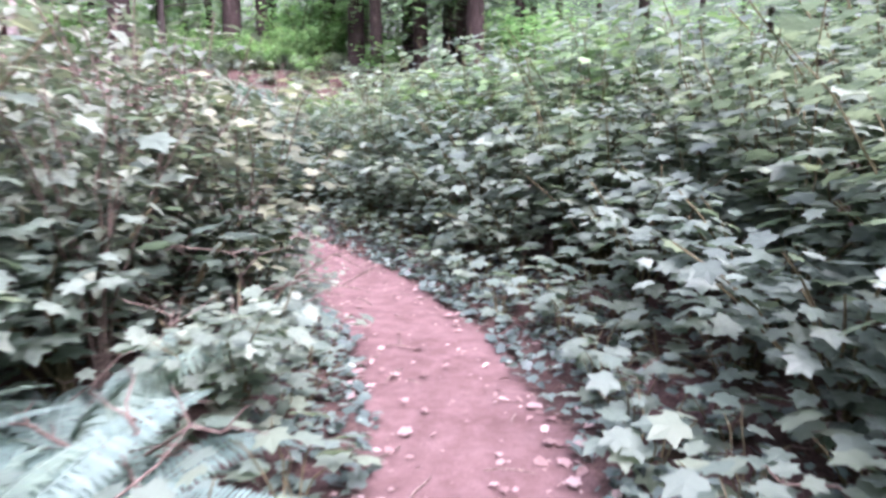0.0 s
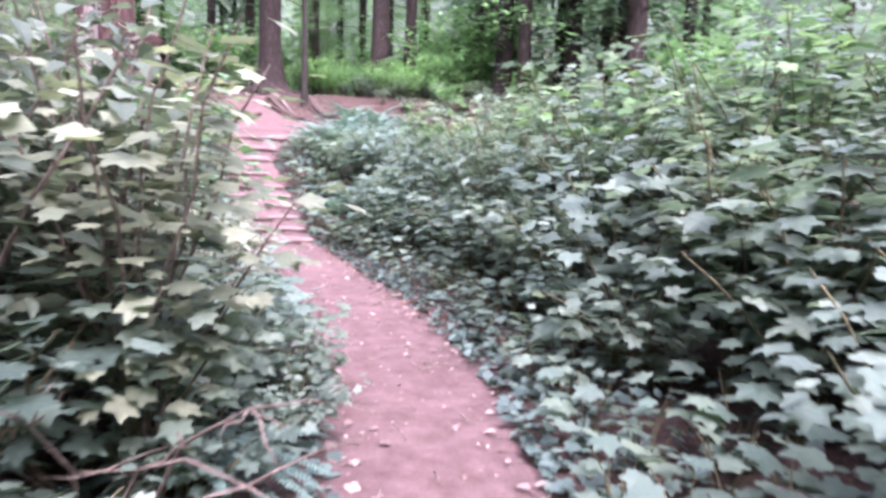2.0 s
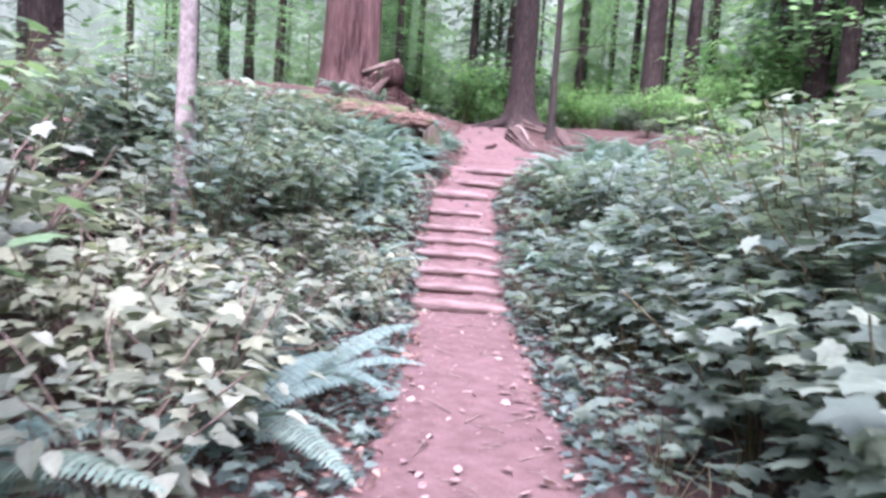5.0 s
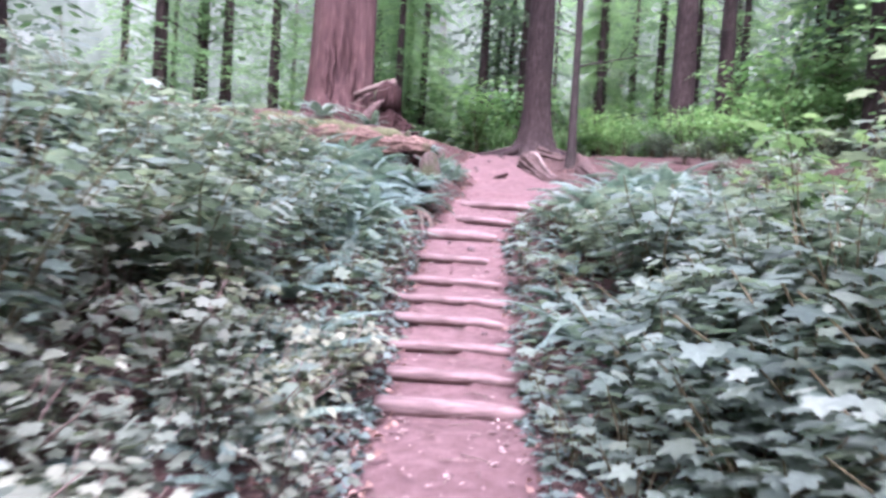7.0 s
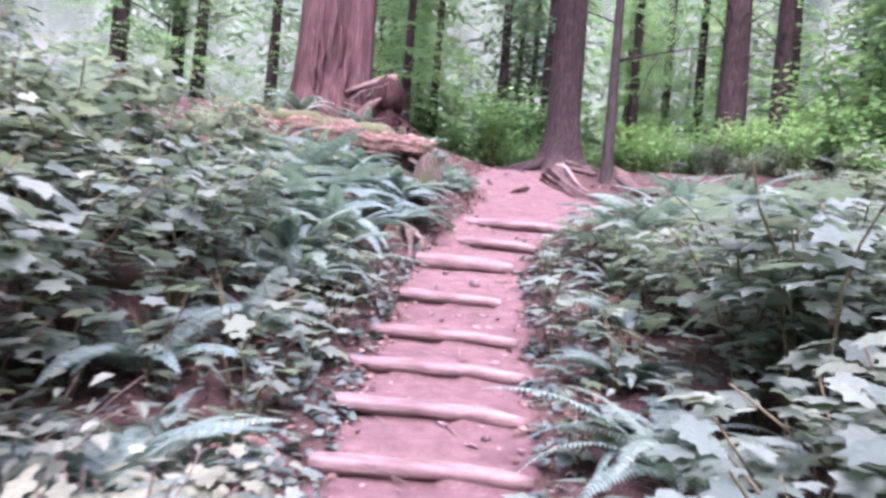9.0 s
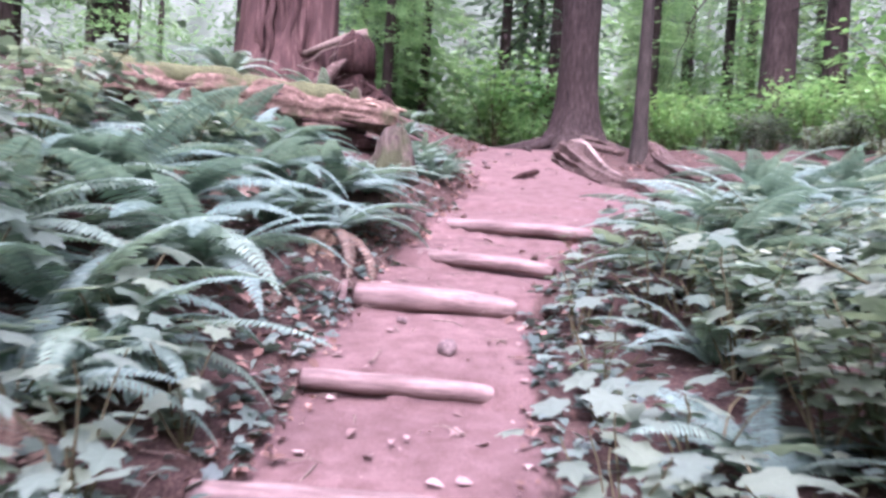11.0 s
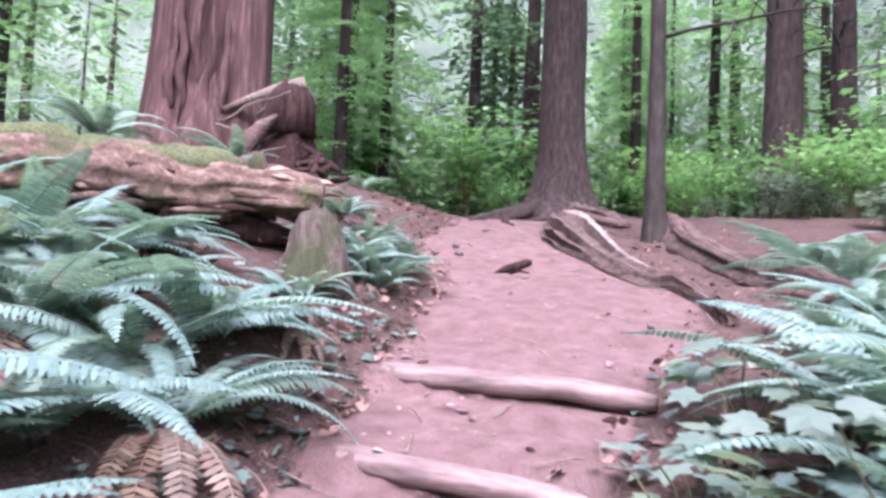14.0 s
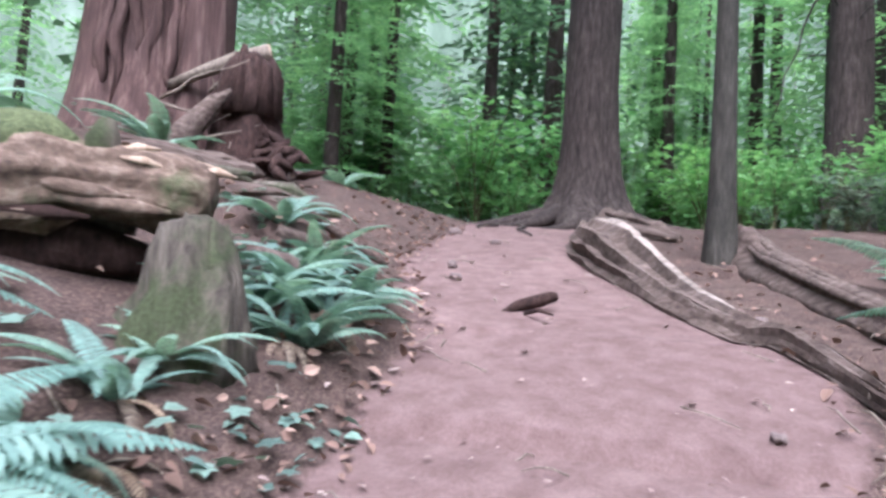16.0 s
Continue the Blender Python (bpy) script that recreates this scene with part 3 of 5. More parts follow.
# extra thickets, mostly out of view, added to shade plants left of the start
spots += [(-1.45, 3.0, 1.05), (-1.6, 4.5, 1.05), (-1.0, 2.3, 0.95), (-1.7, 2.2, 1.1)]
scatter(TALLS, spots)
spots = [(-1.85, 7.0, 0.95), (-1.35, 6.55, 1.1), (-1.75, 6.5, 1.1), (-2.0, 7.7, 1.0), (-2.5, 7.0, 1.1), (-1.35, 5.9, 1.05), (-2.3, 5.9, 1.15), (-0.9, 6.35, 0.95), (-1.1, 5.1, 0.85), (-1.75, 4.9, 1.1), (-1.9, 4.0, 1.05), (-3.2, 8.0, 1.0), (-3.9, 7.2, 1.1), (-3.2, 6.3, 1.1), (-4.4, 8.6, 1.0)]
spots += spread(E_ - 20, E_ - 2, 5.0, 8.5, 1.4, 1, lambda o: 1.05)
scatter(TALLPALES, spots)
scatter(MAPLES, [(-1.95, 8.05, 0.85), (0.5, 11.2, 1.0), (1.9, 10.4, 1.05), (0.3, 12.8, 1.0), (1.6, 11.4, 1.05), (-1.2, 14.2, 0.95), (2.9, 10.2, 1.1), (-3.2, 16.4, 0.9), (-6.4, 9.4, 1.0)])
spots = [(-8.8, 27.6, 0.7), (-7.6, 27.0, 0.7), (-9.6, 28.7, 0.75), (-6.8, 28.2, 0.9), (-8.2, 29.2, 0.9), (-11.0, 28.7, 0.6), (-11.8, 29.7, 0.7), (-6.0, 26.6, 0.75), (-14.6, 30.2, 0.7), (-16.2, 29.6, 0.75), (-15.6, 31.2, 0.8), (-17.2, 31.0, 0.9), (-18.6, 33.2, 1.2), (-16.3, 33.4, 1.0),
         (-20.2, 32.6, 1.3), (-10.6, 29.6, 0.75), (-9.0, 29.2, 0.85), (-9.4, 31.0, 0.9), (-7.4, 30.0, 1.0), (-12.3, 31.6, 0.8), (-13.4, 32.5, 1.0), (-6.0, 31.0, 1.1), (-15.0, 35.0, 1.2), (-21.5, 36.0, 1.4),
         (-18.0, 28.4, 0.8), (-19.2, 30.2, 1.0), (-21.5, 29.0, 1.2), (-23.0, 33.0, 1.4)]
rr = random.Random(404)
for _ in range(75):
    x, y = rr.uniform(-30, 2), rr.uniform(26, 46)
    ss, dd = trail_coords(x, y)
    if abs(dd[0]) > 2.6 and clear(x, y, 0.6):
        spots.append((x, y, rr.uniform(1.0, 1.9)))
spots += [(-17.2, 29.7, 1.6), (-18.0, 31.9, 2.0), (-16.2, 31.8, 1.6), (-18.6, 30.9, 1.5), (-20.4, 31.2, 1.9), (-19.0, 34.6, 2.0), (-17.0, 35.6, 1.9), (-21.8, 34.4, 2.1), (-8.2, 31.6, 1.3), (-6.6, 32.4, 1.5), (-9.0, 34.4, 1.7), (-11.8, 34.6, 1.6), (-13.6, 36.0, 1.8), (-5.2, 33.2, 1.5), (-7.2, 35.4, 1.9)]
scatter(BRIGHTS, spots)

# low leaves that cover the earth beside the trail


def ground_cover():
    g = Geo()
    r = random.Random(5)
    for _ in range(15000):
        s = r.uniform(E_ - 19, E_ + 9.5)
        side = r.choice((-1, 1))
        o = r.expovariate(1.6) - 0.02
        if o > 3.0 or (s > E_ + 6 and r.random() < 0.7) or (s > E_ + 7.5 and o < 0.5):
            continue
        edge = np.interp(s, *(LEFT_EDGE if side < 0 else RIGHT_EDGE))
        x, y = at_trail(s, side * (edge + o))
        if not clear(x, y, 0.0):
            continue
        z = h(x, y) + r.uniform(0.01, 0.06 + 0.14 * min(1.0, o / 0.6))
        place_leaf(g, LOBED if r.random() < 0.6 else OVAL, (x, y, z), r.uniform(0, 6.28), r.gauss(0, 0.3), r.gauss(0, 0.3), r.uniform(0.035, 0.095))
    return tagged(new("ground_cover", g.mesh("ground_cover", M_LOW, False)), "low dark ivy-like leaves covering the soil beside the trail", "ground cover", kind="stuff")


ground_cover()


def fallen_leaves():
    g = Geo()
    r = random.Random(9)
    for _ in range(2300):
        s = r.uniform(E_ - 19, E_ + 11)
        if s > E_ and r.random() < 0.55:
            continue
        el, er = np.interp(s, *LEFT_EDGE), np.interp(s, *RIGHT_EDGE)
        c = r.choice((-el, er)) * r.gauss(0.9, 0.28) if r.random() < 0.62 else r.uniform(-el, er)
        x, y = at_trail(s, c)
        place_leaf(g, LOBED if r.random() < 0.4 else OVAL, (x, y, h(x, y) + 0.022), r.uniform(0, 6.28), r.gauss(0, 0.16), r.gauss(0, 0.2), (r.uniform(0.015, 0.035) if r.random() < 0.6 else r.uniform(0.035, 0.08)))
    return tagged(new("fallen_leaves", g.mesh("fallen_leaves", M_FALLEN, False)), "dry pale fallen leaves strewn on the trodden earth", "fallen leaves", kind="stuff")


fallen_leaves()


def bark_chips():
    g = Geo()
    r = random.Random(19)
    for _ in range(3800):
        s = r.uniform(E_ - 6, E_ + 13)
        side = -1 if r.random() < 0.7 else 1
        edge = np.interp(s, *(LEFT_EDGE if side < 0 else RIGHT_EDGE))
        x, y = at_trail(s, side * (edge - 0.12 + r.expovariate(1.5)))
        place_leaf(g, OVAL, (x, y, h(x, y) + r.uniform(0.015, 0.04)), r.uniform(0, 6.28), r.gauss(0, 0.45), r.gauss(0, 0.45), r.uniform(0.02, 0.085))
    return tagged(new("bark_chips", g.mesh("bark_chips", M_CHIP, False)), "reddish-brown bark chips and dead leaves strewn on the bank", "bark chips", kind="stuff")


bark_chips()


def litter_twigs():
    g = Geo()
    r = random.Random(12)
    for _ in range(420):
        s = r.uniform(E_ - 12, E_ + 13)
        o = r.gauss(0, 0.5)
        el, er = np.interp(s, *LEFT_EDGE), np.interp(s, *RIGHT_EDGE)
        c = r.choice((-el, er)) + o if r.random() < 0.93 else r.uniform(-el, er)
        x, y = at_trail(s, c)
        a, ln = r.uniform(0, 6.28), r.uniform(0.05, 0.28)
        x2, y2 = x + ln * math.cos(a), y + ln * math.sin(a)
        g.add(*tube(bend((x, y, h(x, y) + 0.02), (x2, y2, h(x2, y2) + 0.025), 3, 0.01, 0.012, r), [0.005, 0.004, 0.004, 0.002], 4))
    return tagged(new("litter_twigs", g.mesh("litter_twigs", M_TWIG)), "small dry twigs lying on the forest floor", "twigs", kind="stuff")


litter_twigs()

# ---- sword ferns ----


def frond(seed, length=1.0, pairs=30, arch=0.75):
    """One arching frond with pinnae along both sides, thin tip, on the x axis."""
    r = random.Random(seed)
    line = []
    for i in range(pairs + 1):
        u = i / pairs
        ang = radians(68) - arch * 1.9 * u
        if i == 0:
            p = Vector((0, 0, 0))
        else:
            p = line[-1] + Vector((math.cos(ang), 0.0, math.sin(ang))) * (length / pairs)
        line.append(p)
    g = Geo()
    g.add(*tube(line[::3] + [line[-1]], [0.006 * (1 - 0.8 * i / (pairs // 3 + 1)) for i in range(len(line[::3]) + 1)], 3, close=False))
    for i in range(2, pairs + 1):
        u = i / pairs
        w = length * 0.115 * min(1.0, 0.45 + 2.2 * u) * min(1.0, 1.6 * (1.02 - u) ** 0.75)
        t = (line[i] - line[i - 1]).normalized()
        for sy in (-1, 1):
            c = w * r.uniform(0.9, 1.1)
            b = length / pairs * 0.5
            root, dirv = line[i], Vector((t.x * 0.3, sy, t.z * 0.3 - 0.12 - 0.1 * r.random())).normalized()
            midp, tip = root + dirv * c * 0.55, root + dirv * c + Vector((0, 0, -0.12 * c))
            g.add([root - t * b * 0.6, root + t * b * 0.6, midp + t * b, midp - t * b * 0.85, tip], [(0, 1, 2, 3), (3, 2, 4)])
    return g


FRONDS = [frond(3, 1.0, 38, 0.72).mesh("frond", M_FERN, False), frond(4, 0.9, 36, 0.95).mesh("frond", M_FERN, False), frond(5, 1.08, 40, 0.6).mesh("frond", M_FERN, False)]
DRY = [frond(6, 0.8, 26, 1.15).mesh("frond", M_DRYFERN, False)]


def fern_kind(seed, count, dry=0, name="sword_fern", label="lush blue-green sword fern with arching fronds"):
    r = random.Random(seed)
    ob = tagged(new(name), label, "fern", "ferns beside the trail")
    v, f = tube([(0, 0, -0.06), (0, 0, 0.02), (0, 0, 0.07)], [0.06, 0.055, 0.03], 8, 0.3, 9.0)
    part("crown", mesh_of("crown", v, f, M_DARKWOOD), ob)
    for i in range(count):
        a = 2 * math.pi * i / count + r.uniform(-0.3, 0.3)
        sc = r.uniform(0.7, 1.1)
        withered = i < dry
        m = Euler((r.uniform(-0.35, 0.35), r.uniform(0.0, 0.5) + (0.6 if withered else 0.0), a), "XYZ").to_matrix().to_4x4() @ Matrix.Scale(sc, 4)
        part("frond", r.choice(DRY if withered else FRONDS), ob, "withered brown frond" if withered else "", Matrix.Translation((0.03 * math.cos(a), 0.03 * math.sin(a), 0.04)) @ m)
    return ob


FERNS = [fern_kind(1, 15), fern_kind(2, 18, 3), fern_kind(3, 13, 1), fern_kind(4, 20, 4)]
WITHERED = [fern_kind(11, 12, 12, "withered_fern", "withered tan fern with curled drooping fronds"), fern_kind(12, 14, 11, "withered_fern", "withered tan fern with curled drooping fronds")]
spots = [(*at_trail(E_ + u, -d), sc) for u, d, sc in ((-4.4, 1.6, 0.8), (-3.4, 1.05, 0.75), (-2.7, 1.5, 0.85), (-2.0, 1.0, 0.7), (-1.2, 1.7, 0.85), (-0.9, 0.95, 0.6), (0.1, 1.9, 0.8), (1.0, 1.0, 0.55), (2.6, 0.95, 0.5), (3.4, 1.0, 0.5), (4.6, 0.9, 0.45), (6.6, 0.95, 0.45))]
spots += [(*at_trail(E_ + u, d), sc) for u, d, sc in ((-10.6, 1.5, 0.7), (-6.5, 2.4, 0.8), (-4.5, 2.6, 0.85), (2.2, 0.95, 0.45), (-13.5, 1.3, 0.6))]
scatter(WITHERED, spots)
spots = []
for s, d, sc in ((E_ - 9.0, -1.0, 0.7), (E_ - 8.2, -1.2, 0.75), (E_ - 6.4, -1.05, 0.7), (E_ - 4.6, -1.2, 0.95), (E_ - 3.9, -1.05, 0.9), (E_ - 3.1, -1.6, 0.95), (E_ - 1.6, -1.2, 0.7), (E_ - 0.5, -1.35, 0.8), (E_ + 0.4, -1.15, 0.75), (E_ + 1.2, -1.6, 0.9), (E_ + 2.1, -1.3, 0.8),
                 (E_ + 2.9, -1.3, 0.85), (E_ + 3.5, -1.45, 1.0), (E_ + 3.7, -2.1, 1.1), (E_ + 4.4, -1.45, 1.1), (E_ + 4.8, -2.1, 1.15), (E_ + 5.2, -1.25, 0.95), (E_ + 5.6, -1.75, 1.1), (E_ + 6.1, -1.2, 0.8), (E_ + 5.9, -2.3, 0.9), (E_ + 7.0, -1.0, 0.55), (E_ + 7.4, -1.25, 0.55),
                 (E_ + 3.0, -2.7, 1.0), (E_ + 4.6, -2.9, 1.1), (E_ + 8.1, -1.0, 0.5), (E_ + 8.35, -1.25, 0.45), (E_ + 7.75, -1.15, 0.5), (E_ + 2.2, 1.2, 0.62), (E_ + 3.2, 1.4, 0.65), (E_ + 4.2, 1.5, 0.65), (E_ + 5.0, 1.75, 0.85), (E_ + 5.6, 1.8, 1.0), (E_ + 6.2, 2.0, 1.1), (E_ + 5.9, 2.5, 1.1), (E_ + 6.6, 2.2, 0.9),
                 (E_ + 7.2, 2.8, 0.7), (E_ + 5.6, 2.9, 0.95), (E_ + 7.9, 3.4, 0.6), (E_ + 1.4, 1.3, 0.75), (E_ + 6.4, 3.3, 0.95), (E_ + 4.6, 2.7, 0.95), (E_ + 8.6, 3.4, 0.8), (E_ + 7.4, 3.9, 0.9), (E_ + 11.2, -2.6, 0.6), (E_ + 12.5, -2.2, 0.55), (E_ + 10.4, -2.9, 0.7), (E_ + 6.9, -3.6, 0.9), (E_ + 8.4, -3.9, 0.9)):
    x, y = at_trail(s, d)
    if clear(x, y, 0.05):
        spots.append((x, y, sc))
spots += [(x, y, 0.85 + 0.25 * w) for x, y, w in FERN_PLACES]
spots += [(-7.75, 21.55, 0.55), (-7.3, 21.4, 0.9), (-7.6, 22.1, 0.9), (-7.9, 22.9, 0.9), (-8.2, 23.6, 0.85), (-7.0, 22.6, 1.0), (-7.3, 23.6, 1.0), (-6.5, 21.8, 1.0), (-8.6, 24.4, 0.8)]
spots += [(-10.62, 20.12, 0.4), (-10.72, 20.42, 0.42), (-10.85, 20.7, 0.4), (-10.25, 19.72, 0.38), (-10.1, 19.5, 0.42), (-10.4, 20.3, 0.34), (-9.95, 19.15, 0.45), (-10.75, 18.95, 0.6), (-11.2, 18.5, 0.7), (-10.35, 18.7, 0.6), (-11.7, 18.1, 0.8), (-10.9, 18.2, 0.75)]
spots += spread(E_ + 3.2, E_ + 6.2, 0.65, 3.0, 0.72, -1, lambda o: 0.95, False)
spots += spread(E_ + 6.9, E_ + 9.0, 0.28, 0.9, 0.4, -1, lambda o: 0.5, False)
spots += spread(E_ + 5.0, E_ + 7.2, 1.1, 4.0, 0.8, 1, lambda o: 0.8, False)
scatter(FERNS, spots)

# ---- trees ----


def trunk_mesh(name, x, y, radius, height, mat, flare=1.7, lean=(0.0, 0.0), lump=0.12, seg=20, roots=6, seed=0):
    """A tapered trunk with a flared, ribbed foot; origin at its base."""
    levels = [-0.4, 0.0, 0.12, 0.3, 0.55, 0.9, 1.4, 2.2, 3.5, 5.0, 7.0, 9.5, 12.5, height]
    pts, rad = [], []
    for z in levels:
        if z > height:
            continue
        pts.append((lean[0] * z, lean[1] * z, z))
        k = max(0.0, z)
        rad.append(radius * (max(0.18, 1 - 0.8 * k / height) + (flare - 1) * math.exp(-k / 0.38)))
    g = Geo()
    v, f = tube(pts, rad, seg, 0.0)
    out = []
    for p in v:
        q = Vector(p)
        a = math.atan2(q.y - lean[1] * q.z, q.x - lean[0] * q.z)
        foot = math.exp(-max(0.0, q.z) / 0.5)
        k = 1 + foot * 0.24 * (flare - 1) * math.sin(roots * a + seed) + lump * noise.noise(Vector((q.x * 2 + seed, q.y * 2, q.z * 0.6))) + 0.5 * lump * noise.noise(Vector((q.x * 7, q.y * 7 + seed, q.z * 1.5)))
        c = Vector((lean[0] * q.z, lean[1] * q.z, q.z))
        r = q - c
        out.append(c + r * k)
    g.add(out, f)
    return g.mesh(name, mat)


def spray(g, root, heading, length, droop, r, leaflet=0.09, rows=9):
    """A flat conifer bough: a drooping rib with short twigs of needles on both sides."""
    ca, sa = math.cos(heading), math.sin(heading)
    for i in range(1, rows + 1):
        u = i / rows
        px, pz = length * u, -droop * length * u * u
        base = Vector((root[0] + ca * px, root[1] + sa * px, root[2] + pz))
        reach = length * 0.36 * (1.05 - u) + leaflet
        for sgn in (-1, 1):
            a = heading + sgn * r.uniform(0.7, 1.15)
            n = max(1, int(reach / leaflet / 0.9))
            for k in range(n):
                c = base + Vector((math.cos(a), math.sin(a), -0.25)) * (reach * (k + 0.3) / n)
                w, l2 = leaflet * r.uniform(0.22, 0.4), leaflet * r.uniform(0.8, 1.5)
                b = a + r.uniform(-0.6, 0.6)
                d = Vector((math.cos(b), math.sin(b), r.uniform(-0.4, 0.05)))
                q = Vector((-math.sin(b), math.cos(b), r.uniform(-0.3, 0.3)))
                g.add([c - q * w * 0.4, c + d * l2 * 0.5 - q * w, c + d * l2, c + d * l2 * 0.5 + q * w], [(0, 1, 2, 3)])


def crown_mesh(seed, start, top, reach, boughs, mat, leaflet=0.13, droop=0.35, rows=7):
    r = random.Random(seed)
    g = Geo()
    for i in range(boughs):
        u = (i + r.random()) / boughs
        z = start + (top - start) * u
        ln = reach * (1 - 0.75 * u) * r.uniform(0.6, 1.15)
        spray(g, (0, 0, z), r.uniform(0, 6.28), ln, droop * r.uniform(0.6, 1.5), r, leaflet, rows)
    return g.mesh("crown", mat, False)


def limbs_mesh(name, seed, count, lo, hi, length, mat, thick=0.018, up=(-0.3, 0.35)):
    r = random.Random(seed)
    g = Geo()
    for i in range(count):
        z, a, ln = r.uniform(lo, hi), r.uniform(0, 6.28), length * r.uniform(0.5, 1.2)
        e = (ln * math.cos(a), ln * math.sin(a), z + ln * r.uniform(*up))
        pts = bend((0, 0, z), e, 6, 0.08 * ln, 0.03 * ln, r)
        g.add(*tube(pts, [thick * (1 - 0.85 * k / 6) for k in range(7)], 5))
        for _ in range(3):
            k = r.randrange(2, 6)
            b = a + r.choice((-1, 1)) * r.uniform(0.5, 1.1)
            l2 = ln * r.uniform(0.2, 0.45)
            e2 = pts[k] + Vector((l2 * math.cos(b), l2 * math.sin(b), l2 * r.uniform(-0.5, 0.2)))
            g.add(*tube(bend(pts[k], e2, 3, 0, 0.02, r), [thick * 0.4, thick * 0.3, thick * 0.22, thick * 0.1], 4))
    return g.mesh(name, mat)


def tree(name, label, x, y, z, radius, height, mat, flare=1.7, lean=(0.0, 0.0), roots=6, seed=0, crown=None, dead=None, seg=20, category="tree", group=""):
    ob = tagged(new(name), label, category, group)
    ob.matrix_basis = Matrix.Translation((x, y, z))
    part("trunk", trunk_mesh("trunk", x, y, radius, height, mat, flare, lean, 0.1, seg, roots, seed), ob)
    if crown:
        tagged(part("crown", crown, ob), kind="stuff")
    if dead:
        tagged(part("deadwood", dead, ob, "bare dead branches"), kind="stuff")
    return ob


HIGH = crown_mesh(90, 8.5, 17.0, 3.6, 46, M_NEEDLE, 0.3, 0.4, 7)
HIGH2 = crown_mesh(91, 7.5, 16.0, 3.0, 40, M_NEEDLE, 0.3, 0.4, 7)

# the large hemlock beside the trail, with roots over the earth
big = tree("hemlock_tree", "large hemlock with grey-brown bark and flared roots beside the trail", -13.3, 27.6, h(-13.3, 27.6), 0.45, 18.0, M_BARK, 1.95, (-0.004, 0.004), 5, 1.0, HIGH, None, 28)
for a, ln, r0 in ((-2.5, 1.7, 0.16), (-2.05, 1.3, 0.15), (-1.5, 1.2, 0.17), (-0.9, 1.2, 0.15), (2.9, 1.9, 0.13), (0.2, 1.3, 0.14)):
    pts = []
    for i in range(8):
        u = i / 7
        rr = 0.35 + ln * u
        px, py = rr * math.cos(a + 0.25 * math.sin(3 * u)), rr * math.sin(a + 0.25 * math.sin(3 * u))
        pts.append((px, py, h(-13.3 + px, 27.6 + py) - h(-13.3, 27.6) + 0.30 * (1 - u) ** 2 + 0.02 - 0.05 * u))
    v, f = tube(pts, [r0 * (1 - 0.8 * i / 7) for i in range(8)], 9, 0.25, 3.0, seed=a)
    part("root", mesh_of("root", v, f, M_BARK), big)

# the slender tree, with one long dead bough
thin = tree("young_hemlock", "slender young hemlock with a straight dark trunk", -10.1, 24.36, h(-10.1, 24.36), 0.105, 13.0, M_DARKBARK, 1.5, (0.002, 0.0), 4, 2.0, HIGH2, None, 12)
g = Geo()
rr = random.Random(31)
for a, b, t in (((0.1, 0.0, 2.3), (1.7, 0.75, 2.55), 0.026), ((0.75, 0.3, 2.45), (0.3, 0.15, 1.1), 0.014), ((0.0, 0, 3.0), (-1.2, -0.6, 3.5), 0.02), ((0.9, 0.35, 2.45), (1.5, 0.2, 3.1), 0.012)):
    g.add(*tube(bend(a, b, 7, 0.06, 0.035, rr), [t * (1 - 0.7 * k / 7) for k in range(8)], 6))
part("dead_branch", g.mesh("dead_branch", M_DARKBARK), thin, "bare dead branch")

DEAD = [limbs_mesh("deadwood", 50 + i, 22, 0.8, 6.5, 1.9, M_DARKBARK, 0.024) for i in range(3)]
for i, (x, y, r, seed) in enumerate(((-10.85, 32.2, 0.43, 3.0), (-10.0, 33.6, 0.3, 4.0))):
    tree("hemlock_tree", "tall straight hemlock with dark bark and dead lower boughs", x, y, h(x, y), r, 18.0, M_BARK, 1.35, (0.006, 0.0), 5, seed, HIGH2 if i else HIGH, DEAD[i], 18, group="tall hemlocks behind the trail")

# the old cedar, two fused stems, with torn bark
cedar = tagged(new("old_cedar"), "massive old cedar with torn reddish bark and hollow foot", "tree")
CX, CY = -15.55, 21.95
CZ = h(CX, CY)
cedar.matrix_basis = Matrix.Translation((CX, CY, CZ))
for dx, dy, r, ln, seed in ((-0.1, -0.05, 0.62, (-0.01, 0.0), 5.0), (0.42, 0.3, 0.34, (0.0, 0.01), 6.0)):
    g = Geo()
    lv = [-0.4, 0.0, 0.25, 0.6, 1.0, 1.6, 2.4, 3.5, 5.0, 8.0, 12.0, 17.0]
    v, f = tube([(dx + ln[0] * z, dy + ln[1] * z, z) for z in lv], [r * (1 - 0.035 * max(z, 0)) + r * 0.35 * math.exp(-max(z, 0) / 0.7) for z in lv], 30, 0.0)
    out = []
    for i, p in enumerate(v):
        c = Vector((dx + ln[0] * p.z, dy + ln[1] * p.z, p.z))
        q = p - c
        a = math.atan2(q.y, q.x)
        k = 1 + 0.07 * math.sin(7 * a + seed) + 0.05 * math.sin(13 * a + 2 * seed) + 0.10 * noise.noise(Vector((q.x * 2.5, q.y * 2.5, p.z * 0.35 + seed)))
        out.append(c + q * k)
    g.add(out, f)
    part("trunk", g.mesh("trunk", M_CEDAR), cedar)
tagged(part("crown", HIGH, cedar), kind="stuff")
rr = random.Random(77)
